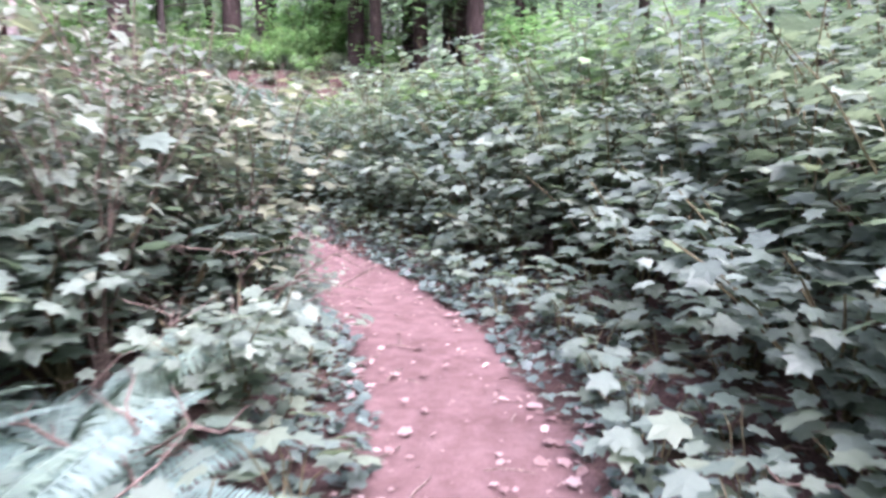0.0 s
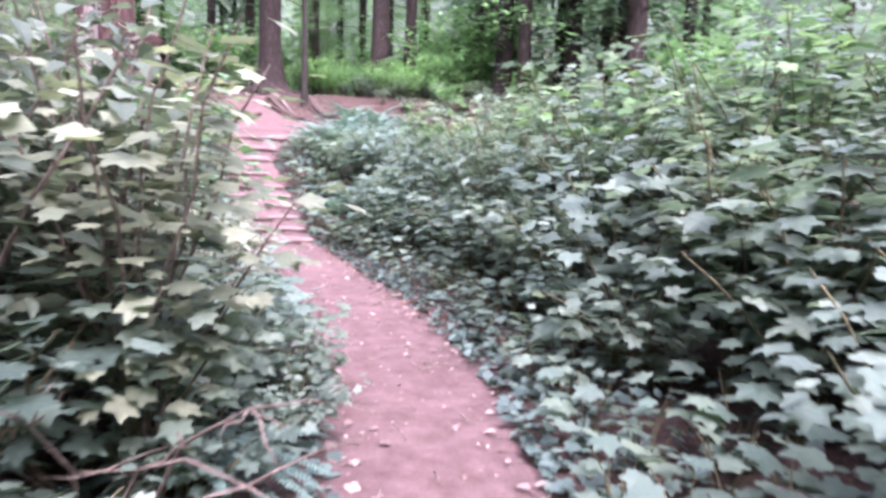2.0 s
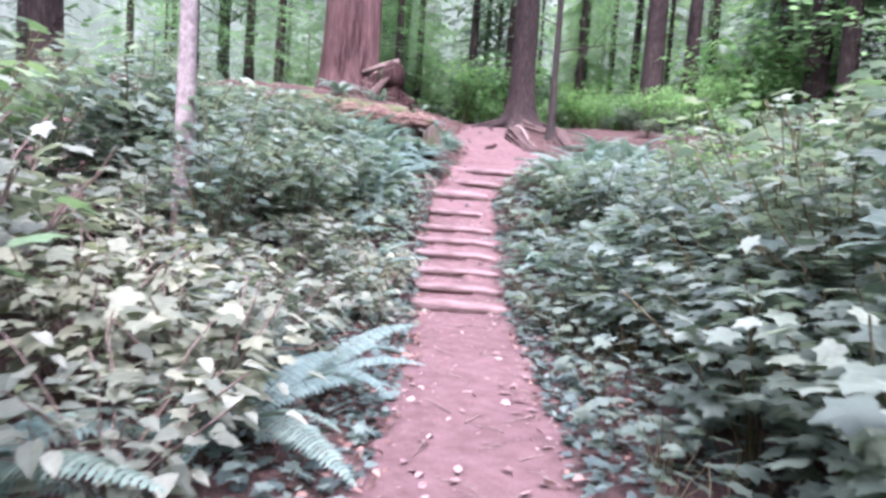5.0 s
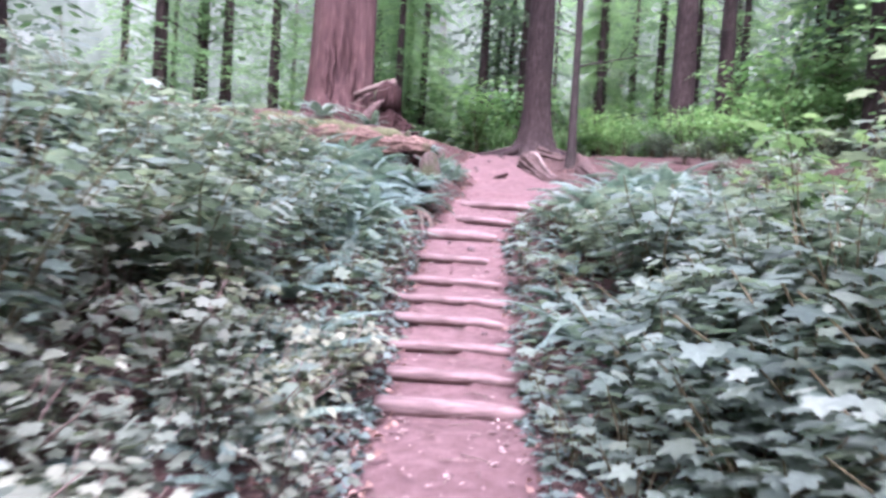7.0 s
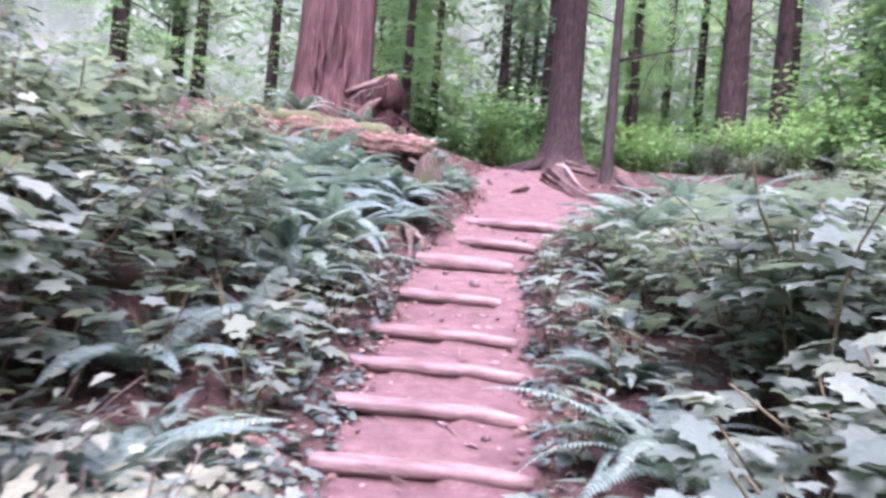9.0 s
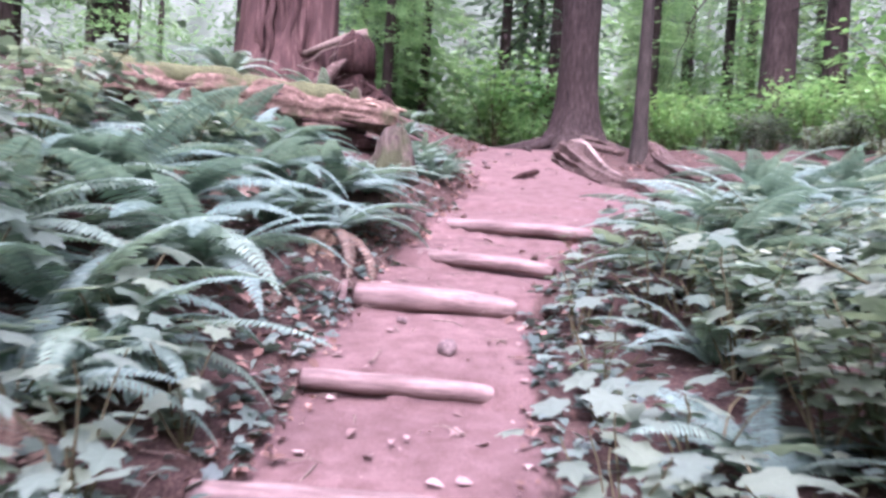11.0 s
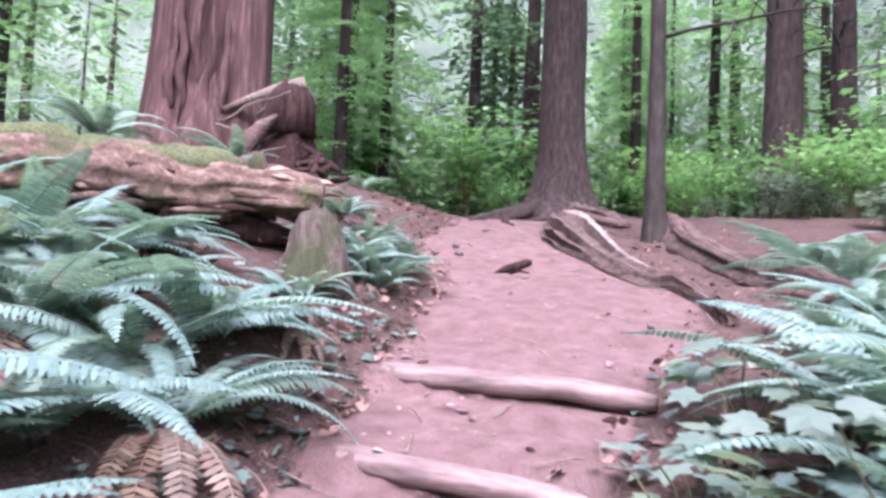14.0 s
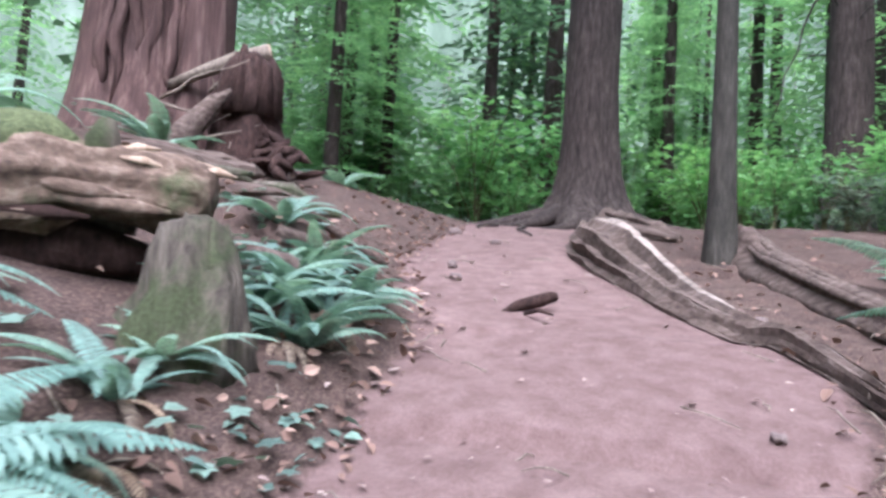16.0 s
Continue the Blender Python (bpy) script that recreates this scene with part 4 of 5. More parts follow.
for i in range(7):
    a = rr.uniform(-1.4, 0.3)
    px, py = -0.1 + 0.64 * math.cos(a), -0.05 + 0.64 * math.sin(a)
    z0 = rr.uniform(0.2, 0.9)
    v, f = tube(bend((px, py, z0), (px * 1.0, py * 1.0, z0 + rr.uniform(1.2, 2.4)), 6, 0.0, 0.05, rr), [0.02, 0.05, 0.07, 0.065, 0.05, 0.04, 0.01], 7, 0.3, 4.0, seed=i)
    part("bark_strip", mesh_of("bark_strip", v, f, M_CEDAR), cedar, "torn strip of red bark")

# the broken snag before the cedar
SX, SY = -14.15, 22.35
SZ = h(SX, SY)
snag = tagged(new("broken_snag"), "dark rotten snag with a sawn branch end and dry sticks", "snag")
snag.matrix_basis = Matrix.Translation((SX, SY, SZ))
g = Geo()
v, f = tube([(-0.1, 0.0, -0.3), (-0.08, 0, 0.1), (-0.05, 0, 0.5), (0.0, 0.0, 0.95), (0.0, 0.0, 1.1), (0.0, 0, 1.2)], [0.46, 0.4, 0.3, 0.26, 0.2, 0.06], 16, 0.5, 4.5, seed=8.0, flute=0.16, flutes=5)
g.add(v, f)
rr = random.Random(35)
for i in range(11):
    a = 6.28 * i / 11
    px, py = 0.2 * math.cos(a), 0.2 * math.sin(a)
    v, f = tube([(px * 1.2, py * 1.2, 0.5), (px, py, 1.0), (px * 0.9, py * 0.9, 1.12 + rr.uniform(-0.25, 0.12))], [0.1, 0.08, 0.025], 6, 0.4, 8.0, seed=i)
    part("shard", mesh_of("shard", v, f, M_DARKWOOD), snag)
part("trunk", g.mesh("trunk", M_DARKWOOD), snag)
top = max(0.9, 5.0 - SZ)
v, f = tube([(-0.75, -0.5, top - 0.35), (-0.4, -0.3, top - 0.2), (-0.1, -0.1, top - 0.08), (0.13, 0.1, top)], [0.05, 0.065, 0.085, 0.1], 12, 0.1, 5.0)
part("sawn_branch", mesh_of("sawn_branch", v, f, M_TWIG, mats=[M_TWIG, M_PALEWOOD], indices=[0] * (len(f) - 1) + [1]), snag, "grey branch with a pale sawn end")
rr = random.Random(33)
for i in range(9):
    a = (rr.uniform(-0.9, 0.1), rr.uniform(-0.8, 0.0), rr.uniform(0.1, 0.9))
    b = (rr.uniform(-0.2, 0.4), rr.uniform(-0.5, 0.2), rr.uniform(0.0, top))
    v, f = tube(bend(a, b, 5, 0.0, 0.04, rr), [0.016, 0.015, 0.013, 0.011, 0.008, 0.004], 5)
    part("dry_stick", mesh_of("dry_stick", v, f, M_TWIG), snag)
v, f = tube([(-0.15, -0.75, -0.1), (-0.1, -0.6, 0.25), (0.08, -0.45, 0.55), (0.2, -0.35, 0.68)], [0.16, 0.13, 0.08, 0.015], 9, 0.3, 5.0)
part("wood_splinter", mesh_of("wood_splinter", v, f, M_DRIFT), snag, "pointed grey wood splinter")
# heap of dark rotten bark at its foot
g = Geo()
for i in range(40):
    c = Vector((0.35 + rr.gauss(0, 0.2), 0.1 + rr.gauss(0, 0.2), 0.0))
    c.z = max(-0.1, 0.32 - 0.9 * math.hypot(c.x - 0.35, c.y - 0.1)) + rr.uniform(-0.06, 0.02)
    e = Vector((rr.uniform(-1, 1), rr.uniform(-1, 1), rr.uniform(-0.5, 0.7))).normalized() * rr.uniform(0.08, 0.2)
    v, f = tube([c - e, c - e * 0.3, c + e * 0.4, c + e], [0.015, rr.uniform(0.03, 0.06), 0.04, 0.008], 6, 0.5, 9.0, seed=i)
    g.add(v, f)
tagged(part("rotten_debris", g.mesh("rotten_debris", M_DARKWOOD), snag), kind="stuff")

# ---- the rotten mossy log on its stump ----
END = Vector((-10.5, 19.98, 2.93))
FAR = Vector((-12.75, 17.55, 3.12))
logob = tagged(new("fallen_log"), "rotten fallen log with torn wood and green moss, on a stump", "fallen log")
logob.matrix_basis = Matrix.Translation(END)
d = FAR - END
n = 22
pts = [d * (i / n) + Vector((0, 0, 0.03 * math.sin(i * 0.8))) for i in range(n + 1)]
rad = [0.115 + 0.09 * min(1, i / 7) + 0.02 * math.sin(i * 1.7) for i in range(n + 1)]
v, f = tube(pts, rad, 36, 0.5, 5.0, flute=0.1, flutes=9, seed=3.0)
v = [p + Vector((0, 0, -0.25 * max(0.0, 0.02 + 0.12 * noise.noise(p * 6)) if p.z < 0 else 0)) for p in v]
part("log", mesh_of("log", v, f, M_ROT), logob)
rr = random.Random(61)
for u0, u1, k in ((0.16, 0.5, 1.0), (0.45, 0.98, 1.1)):
    g = Geo()
    pts = [d * (u0 + (u1 - u0) * i / 10) + Vector((0, 0, 0.15)) for i in range(11)]
    v, f = tube(pts, [0.05] + [0.12 * k] * 9 + [0.06], 14, 0.45, 7.0, seed=u0 * 9)
    g.add(v, f)
    part("moss_cushion", g.mesh("moss_cushion", M_MOSS), logob, "green moss cushion")
v, f = tube([d * 0.13 + Vector((0, 0, 0.08)), d * 0.13 + Vector((0, 0, 0.2)), d * 0.125 + Vector((0, 0, 0.28))], [0.07, 0.065, 0.03], 10, 0.5, 10.0)
part("moss_knob", mesh_of("moss_knob", v, f, M_STUMP), logob, "mossy knob of a broken branch")
for i in range(10):
    a = d * rr.uniform(0.0, 0.14) + Vector((rr.uniform(-0.1, 0.12), rr.uniform(-0.1, 0.1), 0.13 + rr.uniform(-0.02, 0.03)))
    b = a + d.normalized() * rr.uniform(-0.25, -0.06) + Vector((0, 0, rr.uniform(-0.03, 0.03)))
    v, f = tube([a, a.lerp(b, 0.5) + Vector((0, 0, 0.01)), b], [0.008, 0.022, 0.004], 5, 0.2, 20)
    part("splinter", mesh_of("splinter", v, f, M_PALEWOOD), logob, "pale torn splinter")
for i in range(16):
    u = rr.uniform(0.0, 0.6)
    off = Vector((0.11, -0.10, rr.uniform(-0.16, 0.08)))
    a, b2 = d * u + off, d * (u + rr.uniform(0.08, 0.22)) + off + Vector((0, 0, rr.uniform(-0.06, 0.03)))
    v, f = tube([a, a.lerp(b2, 0.3), a.lerp(b2, 0.7), b2], [0.008, 0.035, 0.03, 0.006], 6, 0.5, 12, seed=i)
    part("bark_flake", mesh_of("bark_flake", v, f, M_ROT if i % 3 else M_DARKWOOD), logob, "torn brown bark flake")

# added dark mass: gives the shaded hollow and debris under the log
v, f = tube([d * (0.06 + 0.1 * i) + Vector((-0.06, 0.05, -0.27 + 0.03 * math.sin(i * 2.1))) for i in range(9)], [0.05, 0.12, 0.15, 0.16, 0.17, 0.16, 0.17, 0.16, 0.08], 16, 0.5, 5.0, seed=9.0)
part("rotten_heartwood", mesh_of("rotten_heartwood", v, f, M_DARKWOOD), logob, "dark fill for the shade and debris under the log")

PX, PY = -10.42, 19.9
PZ = h(PX, PY)
top = END.z - 0.1 - PZ
stump = tagged(new("mossy_stump"), "pale mossy tree stump with splintered top under the fallen log", "stump")
stump.matrix_basis = Matrix.Translation((PX, PY, PZ))
v, f = tube([(0.02, -0.02, -0.2), (0.02, -0.02, 0.0), (0.01, -0.01, top * 0.35), (0, 0, top * 0.7), (-0.02, 0.0, top * 0.95), (-0.03, 0, top)], [0.28, 0.23, 0.18, 0.15, 0.13, 0.07], 40, 0.45, 11.0, flute=0.1, flutes=8, seed=1.0)
part("stump_body", mesh_of("stump_body", v, f, M_STUMP), stump)
rr = random.Random(5)
for i in range(6):
    a = i * 1.05
    v, f = tube([(0.16 * math.cos(a), 0.16 * math.sin(a), 0.05), (0.13 * math.cos(a), 0.13 * math.sin(a), top * 0.6), (0.1 * math.cos(a), 0.1 * math.sin(a), top * rr.uniform(0.8, 1.1))], [0.035, 0.03, 0.006], 6, 0.4, 14, seed=i)
    part("splintered_rib", mesh_of("splintered_rib", v, f, M_STUMP), stump)

# a short prop and a second rotten stick under the log
for a, b, r, label in (((-11.15, 19.2, 0.0), (-11.08, 19.3, 0.3), 0.055, "short pale broken branch stump on the bank"), ((-11.3, 19.3, 0.16), (-10.75, 19.8, 0.2), 0.04, "pale rotten stick lying under the fallen log"),
                       ((-10.95, 20.5, 0.08), (-10.7, 20.95, 0.03), 0.045, "grey weathered broken log end on the bank"), ((-11.15, 20.75, 0.12), (-10.95, 21.3, 0.04), 0.04, "grey weathered broken log end on the bank"),
                       ((-11.7, 21.2, 0.1), (-11.4, 21.8, 0.05), 0.035, "grey weathered broken log end on the bank")):
    za, zb = h(a[0], a[1]) + a[2], h(b[0], b[1]) + b[2]
    ob = tagged(new("broken_branch"), label, "broken branch")
    ob.matrix_basis = Matrix.Translation((a[0], a[1], za))
    e = Vector((b[0] - a[0], b[1] - a[1], zb - za))
    v, f = tube([(0, 0, 0), e * 0.3 + Vector((0, 0, 0.02)), e * 0.7, e], [r * 0.8, r * 1.1, r, r * 0.55], 9, 0.3, 6.0, seed=r * 100 + a[0])
    part("wood", mesh_of("wood", v, f, M_DRIFT), ob)

# grey slabs of split wood heaped between the stump and the snag
rr = random.Random(52)
for i in range(15):
    x, y = -12.45 + rr.uniform(-0.7, 0.6), 21.05 + rr.uniform(-0.5, 0.5)
    a, ln, w = radians(57) + rr.gauss(0, 0.3), rr.uniform(0.15, 0.38), rr.uniform(0.03, 0.07)
    ob = tagged(new("wood_slab"), "grey weathered slab of split wood heaped on the bank", "wood slab", "grey wood slabs on the bank")
    ob.matrix_basis = Matrix.Translation((x, y, h(x, y) + 0.02)) @ Euler((rr.uniform(-0.15, 0.15), rr.uniform(-0.12, 0.12), a)).to_matrix().to_4x4()
    v, f = tube([(-ln, 0, 0), (-ln * 0.6, 0.02, 0.02), (0, 0, 0.03), (ln * 0.6, -0.02, 0.02), (ln, 0, 0)], [w * 0.4, w, w * 1.1, w * 0.9, w * 0.25], 7, 0.5, 7.0, seed=i * 3.1)
    part("wood", mesh_of("wood", v, f, M_DRIFT if i % 3 else M_STUMP, False), ob)

# ---- weathered logs on the right of the trail ----


def weathered_log(a, b, r0, r1, ribs, name, label, seed):
    """A split, ribbed old log that lies along the ground and tapers to a point."""
    ob = tagged(new(name), label, "fallen log")
    za = h(a[0], a[1])
    ob.matrix_basis = Matrix.Translation((a[0], a[1], za))
    n = 18
    pts, rad = [], []
    for i in range(n + 1):
        u = i / n
        x, y = a[0] + (b[0] - a[0]) * u + 0.08 * math.sin(4 * u + seed), a[1] + (b[1] - a[1]) * u + 0.08 * math.cos(5 * u)
        pts.append(Vector((x - a[0], y - a[1], h(x, y) - za + (r0 * (1 - u) + r1 * u) * 0.6)))
        rad.append((r0 * (1 - u) ** 0.8 + r1) * (0.35 if i == 0 else 0.75 if i == 1 else 1.0))
    v, f = tube(pts, rad, 22, 0.45, 4.5, flute=0.22, flutes=4, seed=seed)
    part("wood", mesh_of("wood", v, f, M_DRIFT), ob)
    rr = random.Random(int(seed * 10))
    for k in range(ribs):
        u0 = rr.uniform(0.0, 0.35)
        u1 = u0 + rr.uniform(0.35, 0.6)
        off = rr.uniform(-0.8, 0.8)
        line = []
        for i in range(9):
            u = u0 + (u1 - u0) * i / 8
            p = pts[min(n, int(u * n))].lerp(pts[min(n, int(u * n) + 1)], u * n - int(u * n))
            rad_u = (r0 * (1 - u) ** 0.8 + r1)
            side = Vector((b[1] - a[1], a[0] - b[0], 0)).normalized()
            line.append(p + side * off * rad_u * 0.9 + Vector((0, 0, rad_u * math.sqrt(max(0.05, 1 - off * off)) * 0.95)))
        v, f = tube(line, [0.012, 0.03, 0.036, 0.036, 0.034, 0.03, 0.026, 0.02, 0.008], 6, 0.25, 8, seed=k)
        part("wood_rib", mesh_of("wood_rib", v, f, M_DRIFT), ob)
    return ob




def split_slab(a, b):
    """Half of a split log: a worn brown face towards the trail, a pale sharp ridge behind, drawn out to a thin end."""
    ob = tagged(new("split_log"), "split weathered half log with a pale ridge along the trail's edge", "fallen log")
    za = h(a[0], a[1])
    ob.matrix_basis = Matrix.Translation((a[0], a[1], za))
    along = Vector((b[0] - a[0], b[1] - a[1], 0))
    side = Vector((along.y, -along.x, 0)).normalized()
    n, prof = 56, ((0.2, -0.12), (0.22, 0.1), (0.17, 0.18), (0.2, 0.42), (0.14, 0.5), (0.12, 0.74), (0.05, 0.7), (0.0, 0.5), (-0.05, 0.66), (-0.09, 0.96), (-0.13, 1.08), (-0.16, 0.85), (-0.22, 0.5), (-0.26, -0.12))
    k = len(prof)
    v, f = [], []
    for i in range(n + 1):
        u = i / n
        hh = np.interp(u, [0, 0.05, 0.15, 0.3, 0.42, 0.58, 0.78, 1.0], [0.12, 0.28, 0.34, 0.31, 0.24, 0.17, 0.12, 0.05])
        w = np.interp(u, [0, 0.08, 0.2, 0.35, 0.5, 0.75, 1.0], [0.25, 1.0, 1.35, 1.1, 0.7, 0.4, 0.2])
        p = along * u + side * (0.10 * math.sin(5 * u) + 0.03 * math.sin(13 * u))
        g0 = h(a[0] + p.x, a[1] + p.y) - za + (0.14 * (1 - u / 0.06) if u < 0.06 else 0.0)
        for o, z in prof:
            q = p + side * (o * w) + Vector((0, 0, g0 + z * hh))
            rough = noise.noise(Vector((u * 3.0, o * 22, z * 5))) * 0.06 + noise.noise(Vector((u * 9, o * 30, 2.0))) * 0.03 + noise.noise(q * 9) * 0.02
            v.append(q + side * rough * 0.7 + Vector((0, 0, rough)))
    for i in range(n):
        for m_ in range(k - 1):
            f.append((i * k + m_, i * k + m_ + 1, (i + 1) * k + m_ + 1, (i + 1) * k + m_))
    f.append(tuple(range(k)))
    f.append(tuple(reversed(range(n * k, n * k + k))))
    part("split_wood", mesh_of("split_wood", v, f, M_DRIFT, mats=[M_DRIFT, M_DRIFTPALE], smooth=False, indices=[1 if q % (k - 1) in (9, 10) else 0 for q in range(n * (k - 1))] + [0, 0]), ob)
    return ob


split_slab((-11.52, 24.62), (-8.38, 21.52))
weathered_log((-10.55, 25.15), (-7.3, 22.0), 0.13, 0.06, 5, "weathered_log", "long ribbed rotting log sunk in the forest floor", 2.7)
weathered_log((-12.3, 26.3), (-10.9, 25.2), 0.16, 0.05, 3, "weathered_log", "short rotting log beside the hemlock roots", 4.1)

# ---- small things on the trail ----
ob = tagged(new("root_stub"), "dark broken root stub sticking out of the trodden earth", "root")
x, y = -10.3, 22.02
ob.matrix_basis = Matrix.Translation((x, y, h(x, y)))
v, f = tube([(-0.16, -0.14, -0.03), (-0.08, -0.07, 0.03), (0.0, 0.0, 0.06), (0.07, 0.05, 0.09), (0.1, 0.07, 0.10)], [0.02, 0.035, 0.04, 0.035, 0.02], 9, 0.3, 14.0)
part("root", mesh_of("root", v, f, M_DARKWOOD), ob)
v, f = tube([(0.0, -0.12, -0.015), (0.12, -0.16, 0.012), (0.24, -0.19, -0.01)], [0.008, 0.013, 0.006], 6, 0.2, 12)
part("rootlet", mesh_of("rootlet", v, f, M_DARKWOOD), ob)
rr = random.Random(88)
for x, y, r in ((-7.75, 17.92, 0.075), (-12.1, 23.9, 0.05), (-11.5, 22.6, 0.06), (-11.2, 22.3, 0.045), (-8.3, 18.1, 0.035), (-5.9, 15.9, 0.03), (-6.2, 14.6, 0.04), (-9.0, 22.4, 0.05), (-9.3, 22.9, 0.04), (-8.7, 21.2, 0.03), (-12.9, 24.2, 0.07)):
    ob = tagged(new("stone"), "earthy brown stone half sunk in the trail", "stone", "stones on the trail")
    ob.matrix_basis = Matrix.Translation((x, y, h(x, y))) @ Matrix.Rotation(rr.uniform(0, 6), 4, "Z")
    v, f = tube([(-r, 0, 0), (-r * 0.6, 0, 0.02), (0, 0, r * 0.3), (r * 0.6, 0, 0.02), (r, 0, 0)], [r * 0.2, r * 0.6, r * 0.72, r * 0.6, r * 0.2], 10, 0.35, 3.0 / r, seed=x)
    part("stone", mesh_of("stone", v, f, M_STONE), ob)

# exposed roots across the upper trail
for a, b, r in (((-13.6, 26.3), (-12.3, 24.7), 0.035), ((-13.9, 26.2), (-13.2, 24.9), 0.03)):
    ob = tagged(new("exposed_root"), "bare brown tree root crossing the trodden earth", "root")
    ob.matrix_basis = Matrix.Translation((a[0], a[1], h(*a)))
    pts = []
    for i in range(9):
        u = i / 8
        x, y = a[0] + (b[0] - a[0]) * u + 0.08 * math.sin(7 * u), a[1] + (b[1] - a[1]) * u
        pts.append((x - a[0], y - a[1], h(x, y) - h(*a) + 0.012))
    v, f = tube(pts, [r * (1 - 0.6 * i / 8) for i in range(9)], 7, 0.3, 8)
    part("root", mesh_of("root", v, f, M_BARK), ob)

# ---- pale alder and dry brush on the left ----
tree("alder", "thin pale-barked alder leaning among the bushes", -5.9, 11.37, h(-5.9, 11.37), 0.1, 9.0, M_PALEBARK, 1.4, (0.03, -0.02), 4, 9.0, None, None, 10)


def brush(x, y, seed, size, count, label, flat=0.5):
    ob = tagged(new("dry_brush"), label, "dead branches", "dry brush beside the trail")
    ob.matrix_basis = Matrix.Translation((x, y, h(x, y)))
    r = random.Random(seed)
    for i in range(count):
        a = r.uniform(0, 6.28)
        ln = size * r.uniform(0.5, 1.1)
        p0 = Vector((r.uniform(-0.15, 0.15), r.uniform(-0.15, 0.15), r.uniform(0.0, 0.12)))
        e = p0 + Vector((ln * math.cos(a), ln * math.sin(a), ln * r.uniform(0.1, 0.9) * flat))
        pts = bend(p0, e, 6, 0.18 * ln, 0.05 * ln, r)
        g = Geo()
        t = 0.011 * r.uniform(0.6, 1.2)
        g.add(*tube(pts, [t * (1 - 0.8 * k / 6) for k in range(7)], 5))
        for _ in range(4):
            k = r.randrange(2, 6)
            e2 = pts[k] + Vector((r.uniform(-1, 1), r.uniform(-1, 1), r.uniform(-0.4, 0.7))) * ln * 0.3
            g.add(*tube(bend(pts[k], e2, 3, 0, 0.02, r), [t * 0.5, t * 0.4, t * 0.3, t * 0.1], 4))
        part("branch", g.mesh("branch", M_TWIG), ob)
    return ob


for i, (x, y) in enumerate(((-0.85, 5.5), (-1.0, 6.1), (-1.6, 7.3), (-1.9, 6.9))):
    brush(x, y, 340 + i, 0.95, 9, "tall tangle of dry tan branches and twigs", 1.15)
for i, (s, dd, size, n) in enumerate(((E_ - 16.3, -1.35, 0.9, 9), (E_ - 15.2, -1.5, 1.1, 10), (E_ - 13.6, -1.3, 0.8, 8), (E_ - 11.6, -1.3, 0.8, 8), (E_ - 4.2, -1.7, 0.8, 8), (E_ - 1.4, -1.2, 0.6, 7), (E_ + 2.0, -1.0, 0.5, 6), (E_ - 12.0, 1.5, 0.7, 6))):
    x, y = at_trail(s, dd)
    brush(x, y, 300 + i, size, n, "tangle of dry grey-brown branches", 0.7)

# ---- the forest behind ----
# half of these crowns and all fine ones carry the sunlight in their needle colour
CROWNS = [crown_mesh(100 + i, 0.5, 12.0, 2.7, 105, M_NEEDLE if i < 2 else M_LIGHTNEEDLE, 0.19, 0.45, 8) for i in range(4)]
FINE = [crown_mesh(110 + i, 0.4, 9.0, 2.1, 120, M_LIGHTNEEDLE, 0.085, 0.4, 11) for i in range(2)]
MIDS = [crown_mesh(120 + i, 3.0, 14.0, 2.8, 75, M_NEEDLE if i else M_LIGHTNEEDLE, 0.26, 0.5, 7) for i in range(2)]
TRUNKS = [trunk_mesh("trunk", 0, 0, r, 15.0, M_BARK, 1.3, (0.004 * i, -0.003), 0.1, 12, 5, 10.0 + i) for i, r in enumerate((0.14, 0.24, 0.34))]
first = {}


def forest_tree(x, y, kind, turn, sc=1.0):
    if kind not in first:
        c, t, dead = kind
        ob = tagged(new("forest_hemlock"), ("tall bare-stemmed hemlock with dead lower boughs" if dead else "forest hemlock with drooping green boughs"), "tree", "forest trees behind the trail")
        part("trunk", TRUNKS[t], ob)
        tagged(part("crown", (CROWNS + MIDS)[c], ob), kind="stuff")
        if dead:
            tagged(part("deadwood", DEAD[t], ob, "bare dead branches"), kind="stuff")
        first[kind] = ob
        ob.matrix_basis = Matrix.Translation((x, y, h(x, y))) @ Matrix.Rotation(turn, 4, "Z") @ Matrix.Scale(sc, 4)
        return
    ob = first[kind]
    keep = ob.scale.copy()
    ob.scale = (sc, sc, sc)
    copy_thing(ob, Matrix.Translation((x, y, h(x, y))) @ Matrix.Rotation(turn, 4, "Z"))
    ob.scale = keep


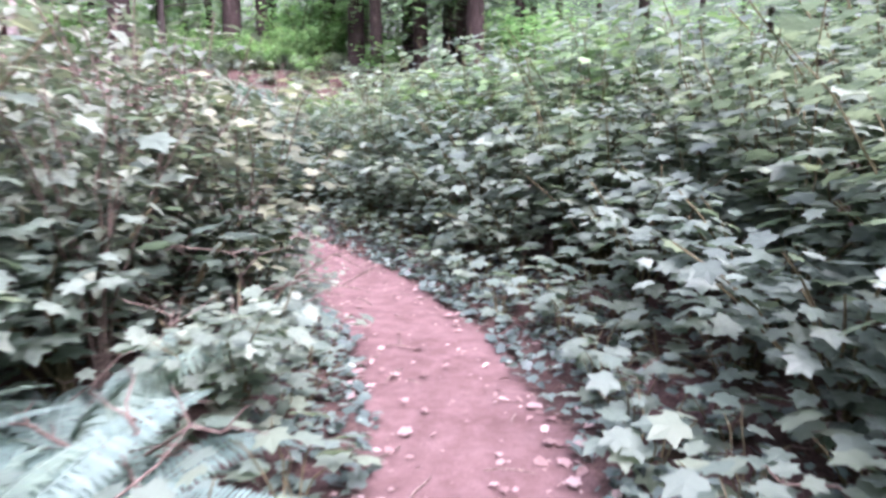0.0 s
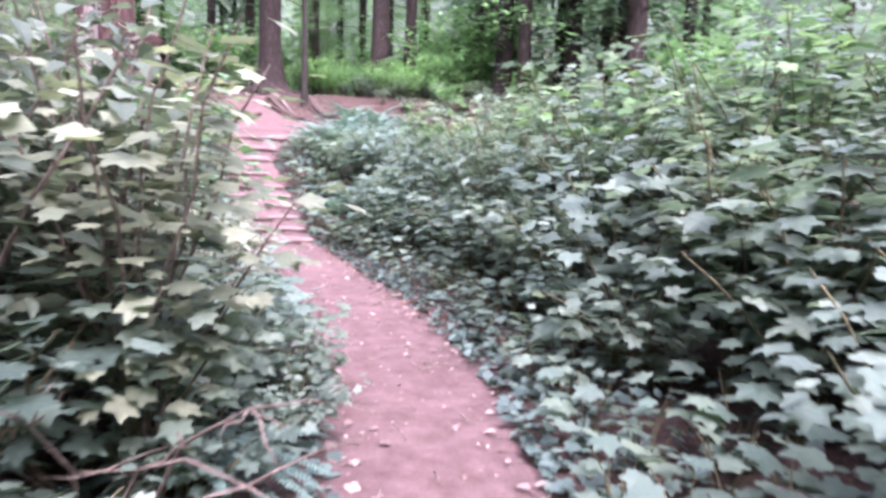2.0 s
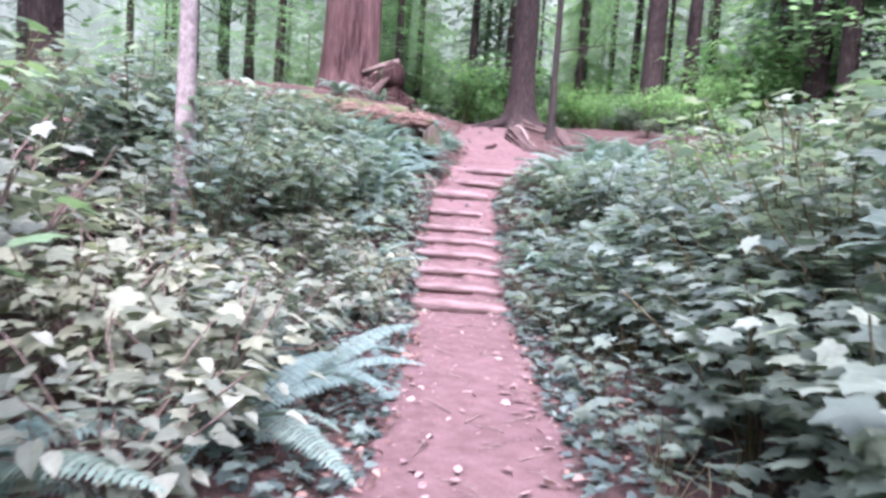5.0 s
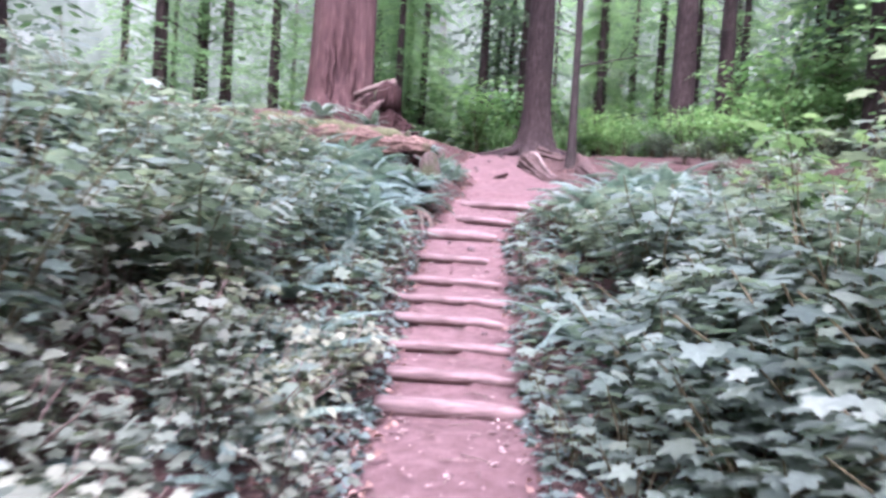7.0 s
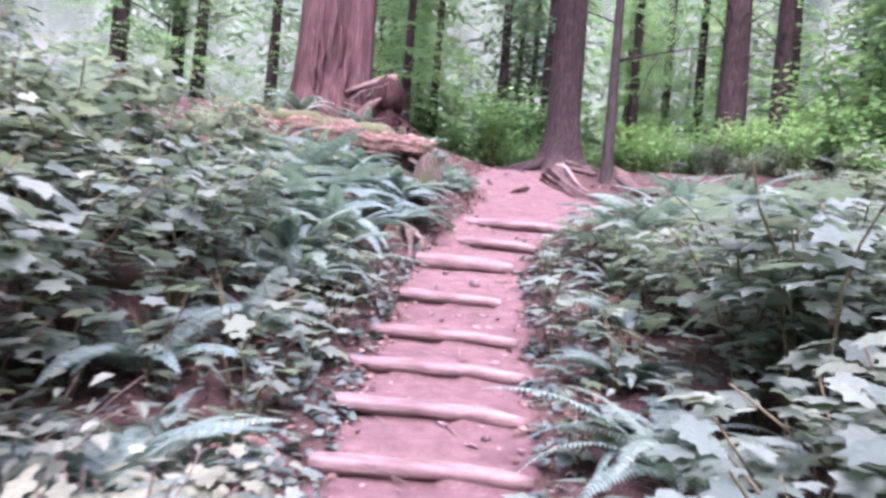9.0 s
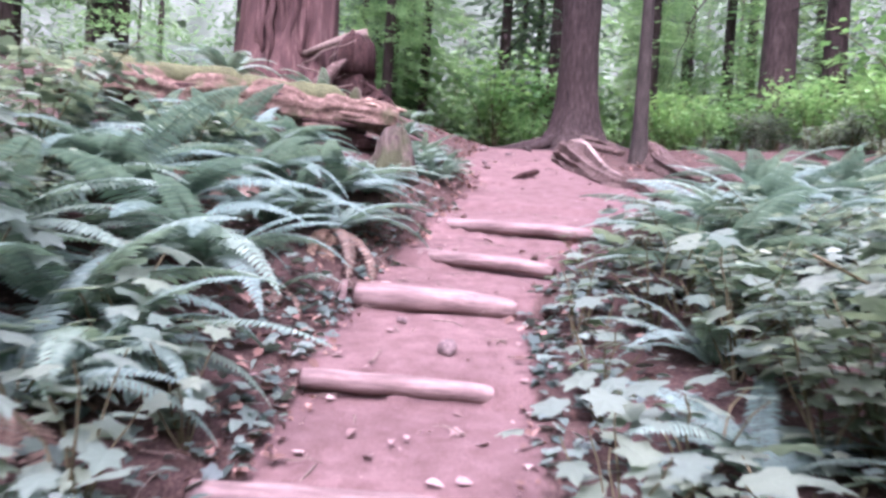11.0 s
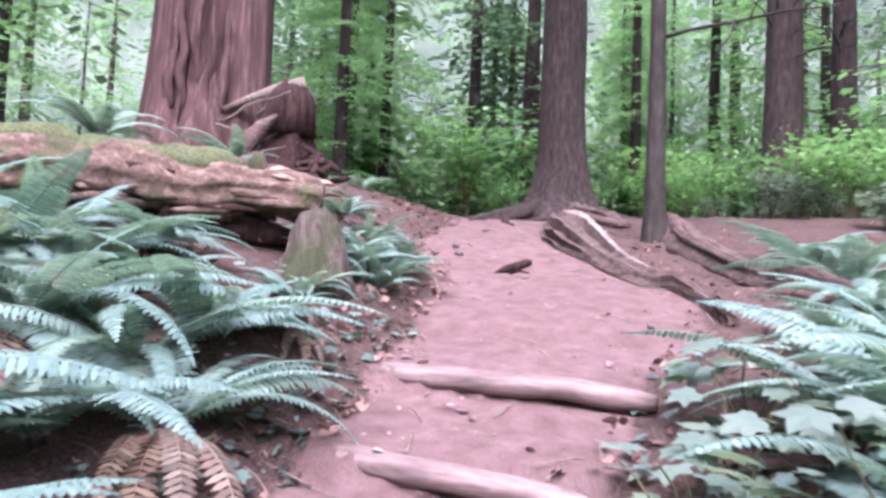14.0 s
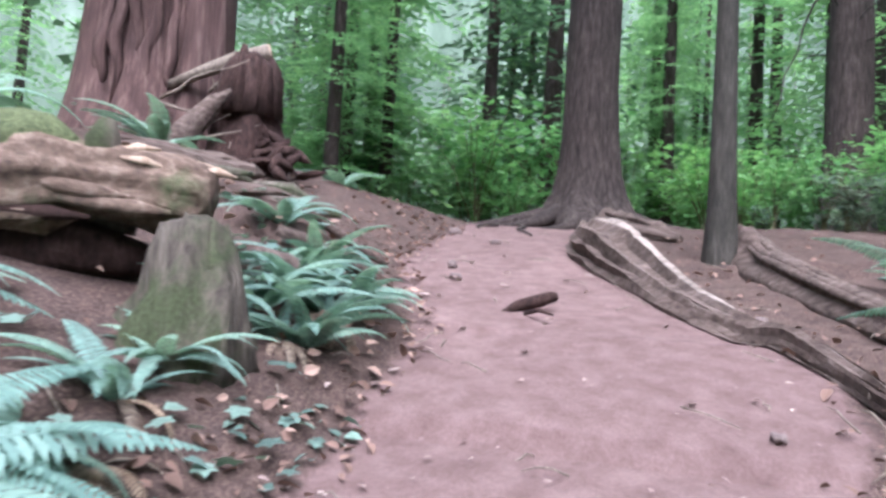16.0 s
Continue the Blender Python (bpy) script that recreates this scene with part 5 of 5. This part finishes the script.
r = random.Random(2024)
done = [(-13.3, 27.6), (-10.1, 24.4), (-10.95, 32.2), (-10.2, 33.6), (-15.5, 22.0)]
for x, y, kind in ((-20.3, 33.8, (5, 1, True)), (-22.0, 37.0, (4, 0, True)), (-20.5, 36.0, (4, 0, True)), (-18.2, 33.8, (5, 2, True)), (-26.0, 33.0, (4, 1, True)), (-24.5, 31.0, (5, 0, True)), (-6.2, 38.0, (5, 1, True)), (-19.5, 28.0, (2, 0, False)), (-20.5, 29.5, (3, 0, False)),
                   (-5.0, 30.0, (5, 2, True)), (-3.9, 28.4, (4, 1, True)), (-2.4, 29.6, (5, 2, True)), (-3.2, 32.2, (4, 2, True)), (-0.9, 31.0, (5, 1, True)), (-6.8, 33.4, (4, 2, True)), (-0.2, 28.0, (5, 2, True)), (-1.6, 34.0, (4, 2, True)), (1.4, 30.0, (5, 1, True)),
                   (-17.0, 41.2, (2, 0, False)), (-18.0, 39.4, (3, 0, False)), (-19.6, 43.0, (2, 1, False)), (-15.2, 42.5, (3, 1, False)), (-12.0, 41.5, (2, 1, False)), (-10.0, 43.0, (1, 0, False)), (-18.5, 44.0, (0, 1, False)), (-13.5, 45.0, (1, 1, False)), (-8.0, 40.5, (0, 1, False)),
                   (-12.3, 37.0, (2, 0, False)), (-8.0, 36.5, (3, 0, False)), (-14.5, 38.5, (3, 1, False)), (-6.0, 34.5, (2, 0, False))):
    forest_tree(x, y, kind, r.uniform(0, 6.28), r.uniform(0.9, 1.15))
    done.append((x, y))
tries = 0
while len(done) < 165 and tries < 6000:
    tries += 1
    x, y = r.uniform(-48, 26), r.uniform(-24, 62)
    s, dd = trail_coords(x, y)
    if -19 < x < -7 and 27 < y < 34:
        continue
    if abs(dd[0]) < (9.0 if y < 19 else 4.5) or min((x - a) ** 2 + (y - b) ** 2 for a, b in done) < 2.4 ** 2:
        continue
    done.append((x, y))
    near = abs(dd[0]) < 12
    kind = (r.choice((4, 5)), r.choice((0, 1, 2)), True) if near and r.random() < 0.4 else (r.randrange(4), r.choice((0, 1)), False)
    forest_tree(x, y, kind, r.uniform(0, 6.28), r.uniform(0.85, 1.3))

# young hemlocks with fine drooping boughs
for i, (x, y, sc) in enumerate(((-17.7, 26.2, 1.0), (-18.9, 28.6, 1.1), (-17.7, 20.0, 1.0), (-18.0, 18.4, 1.15), (-19.6, 25.0, 1.2), (-15.9, 36.0, 1.3), (-16.9, 38.0, 1.4))):
    ob = tagged(new("sapling_hemlock"), "young hemlock with fine drooping green boughs", "tree", "young hemlocks in the forest")
    ob.matrix_basis = Matrix.Translation((x, y, h(x, y))) @ Matrix.Rotation(1.3 * i, 4, "Z") @ Matrix.Scale(sc, 4)
    part("trunk", TRUNKS[0], ob)
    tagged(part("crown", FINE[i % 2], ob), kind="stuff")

# far woods close the view; distance haze is mixed into their mottled green
m, nt, b = mat_base("far_woods", 1.0, 0.0)
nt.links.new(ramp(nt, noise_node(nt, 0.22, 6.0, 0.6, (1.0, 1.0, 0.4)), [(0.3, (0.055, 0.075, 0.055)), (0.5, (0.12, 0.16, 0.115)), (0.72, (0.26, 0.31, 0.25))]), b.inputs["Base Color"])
v, f = [], []
n = 96
for i in range(n):
    a = 2 * math.pi * i / n
    for z in (-2.0, 42.0 + 5.0 * noise.noise(Vector((6 * math.cos(a), 6 * math.sin(a), 0)))):
        v.append((-10 + 75 * math.cos(a), 18 + 75 * math.sin(a), z))
    j = (i + 1) % n
    f.append((2 * i, 2 * j, 2 * j + 1, 2 * i + 1))
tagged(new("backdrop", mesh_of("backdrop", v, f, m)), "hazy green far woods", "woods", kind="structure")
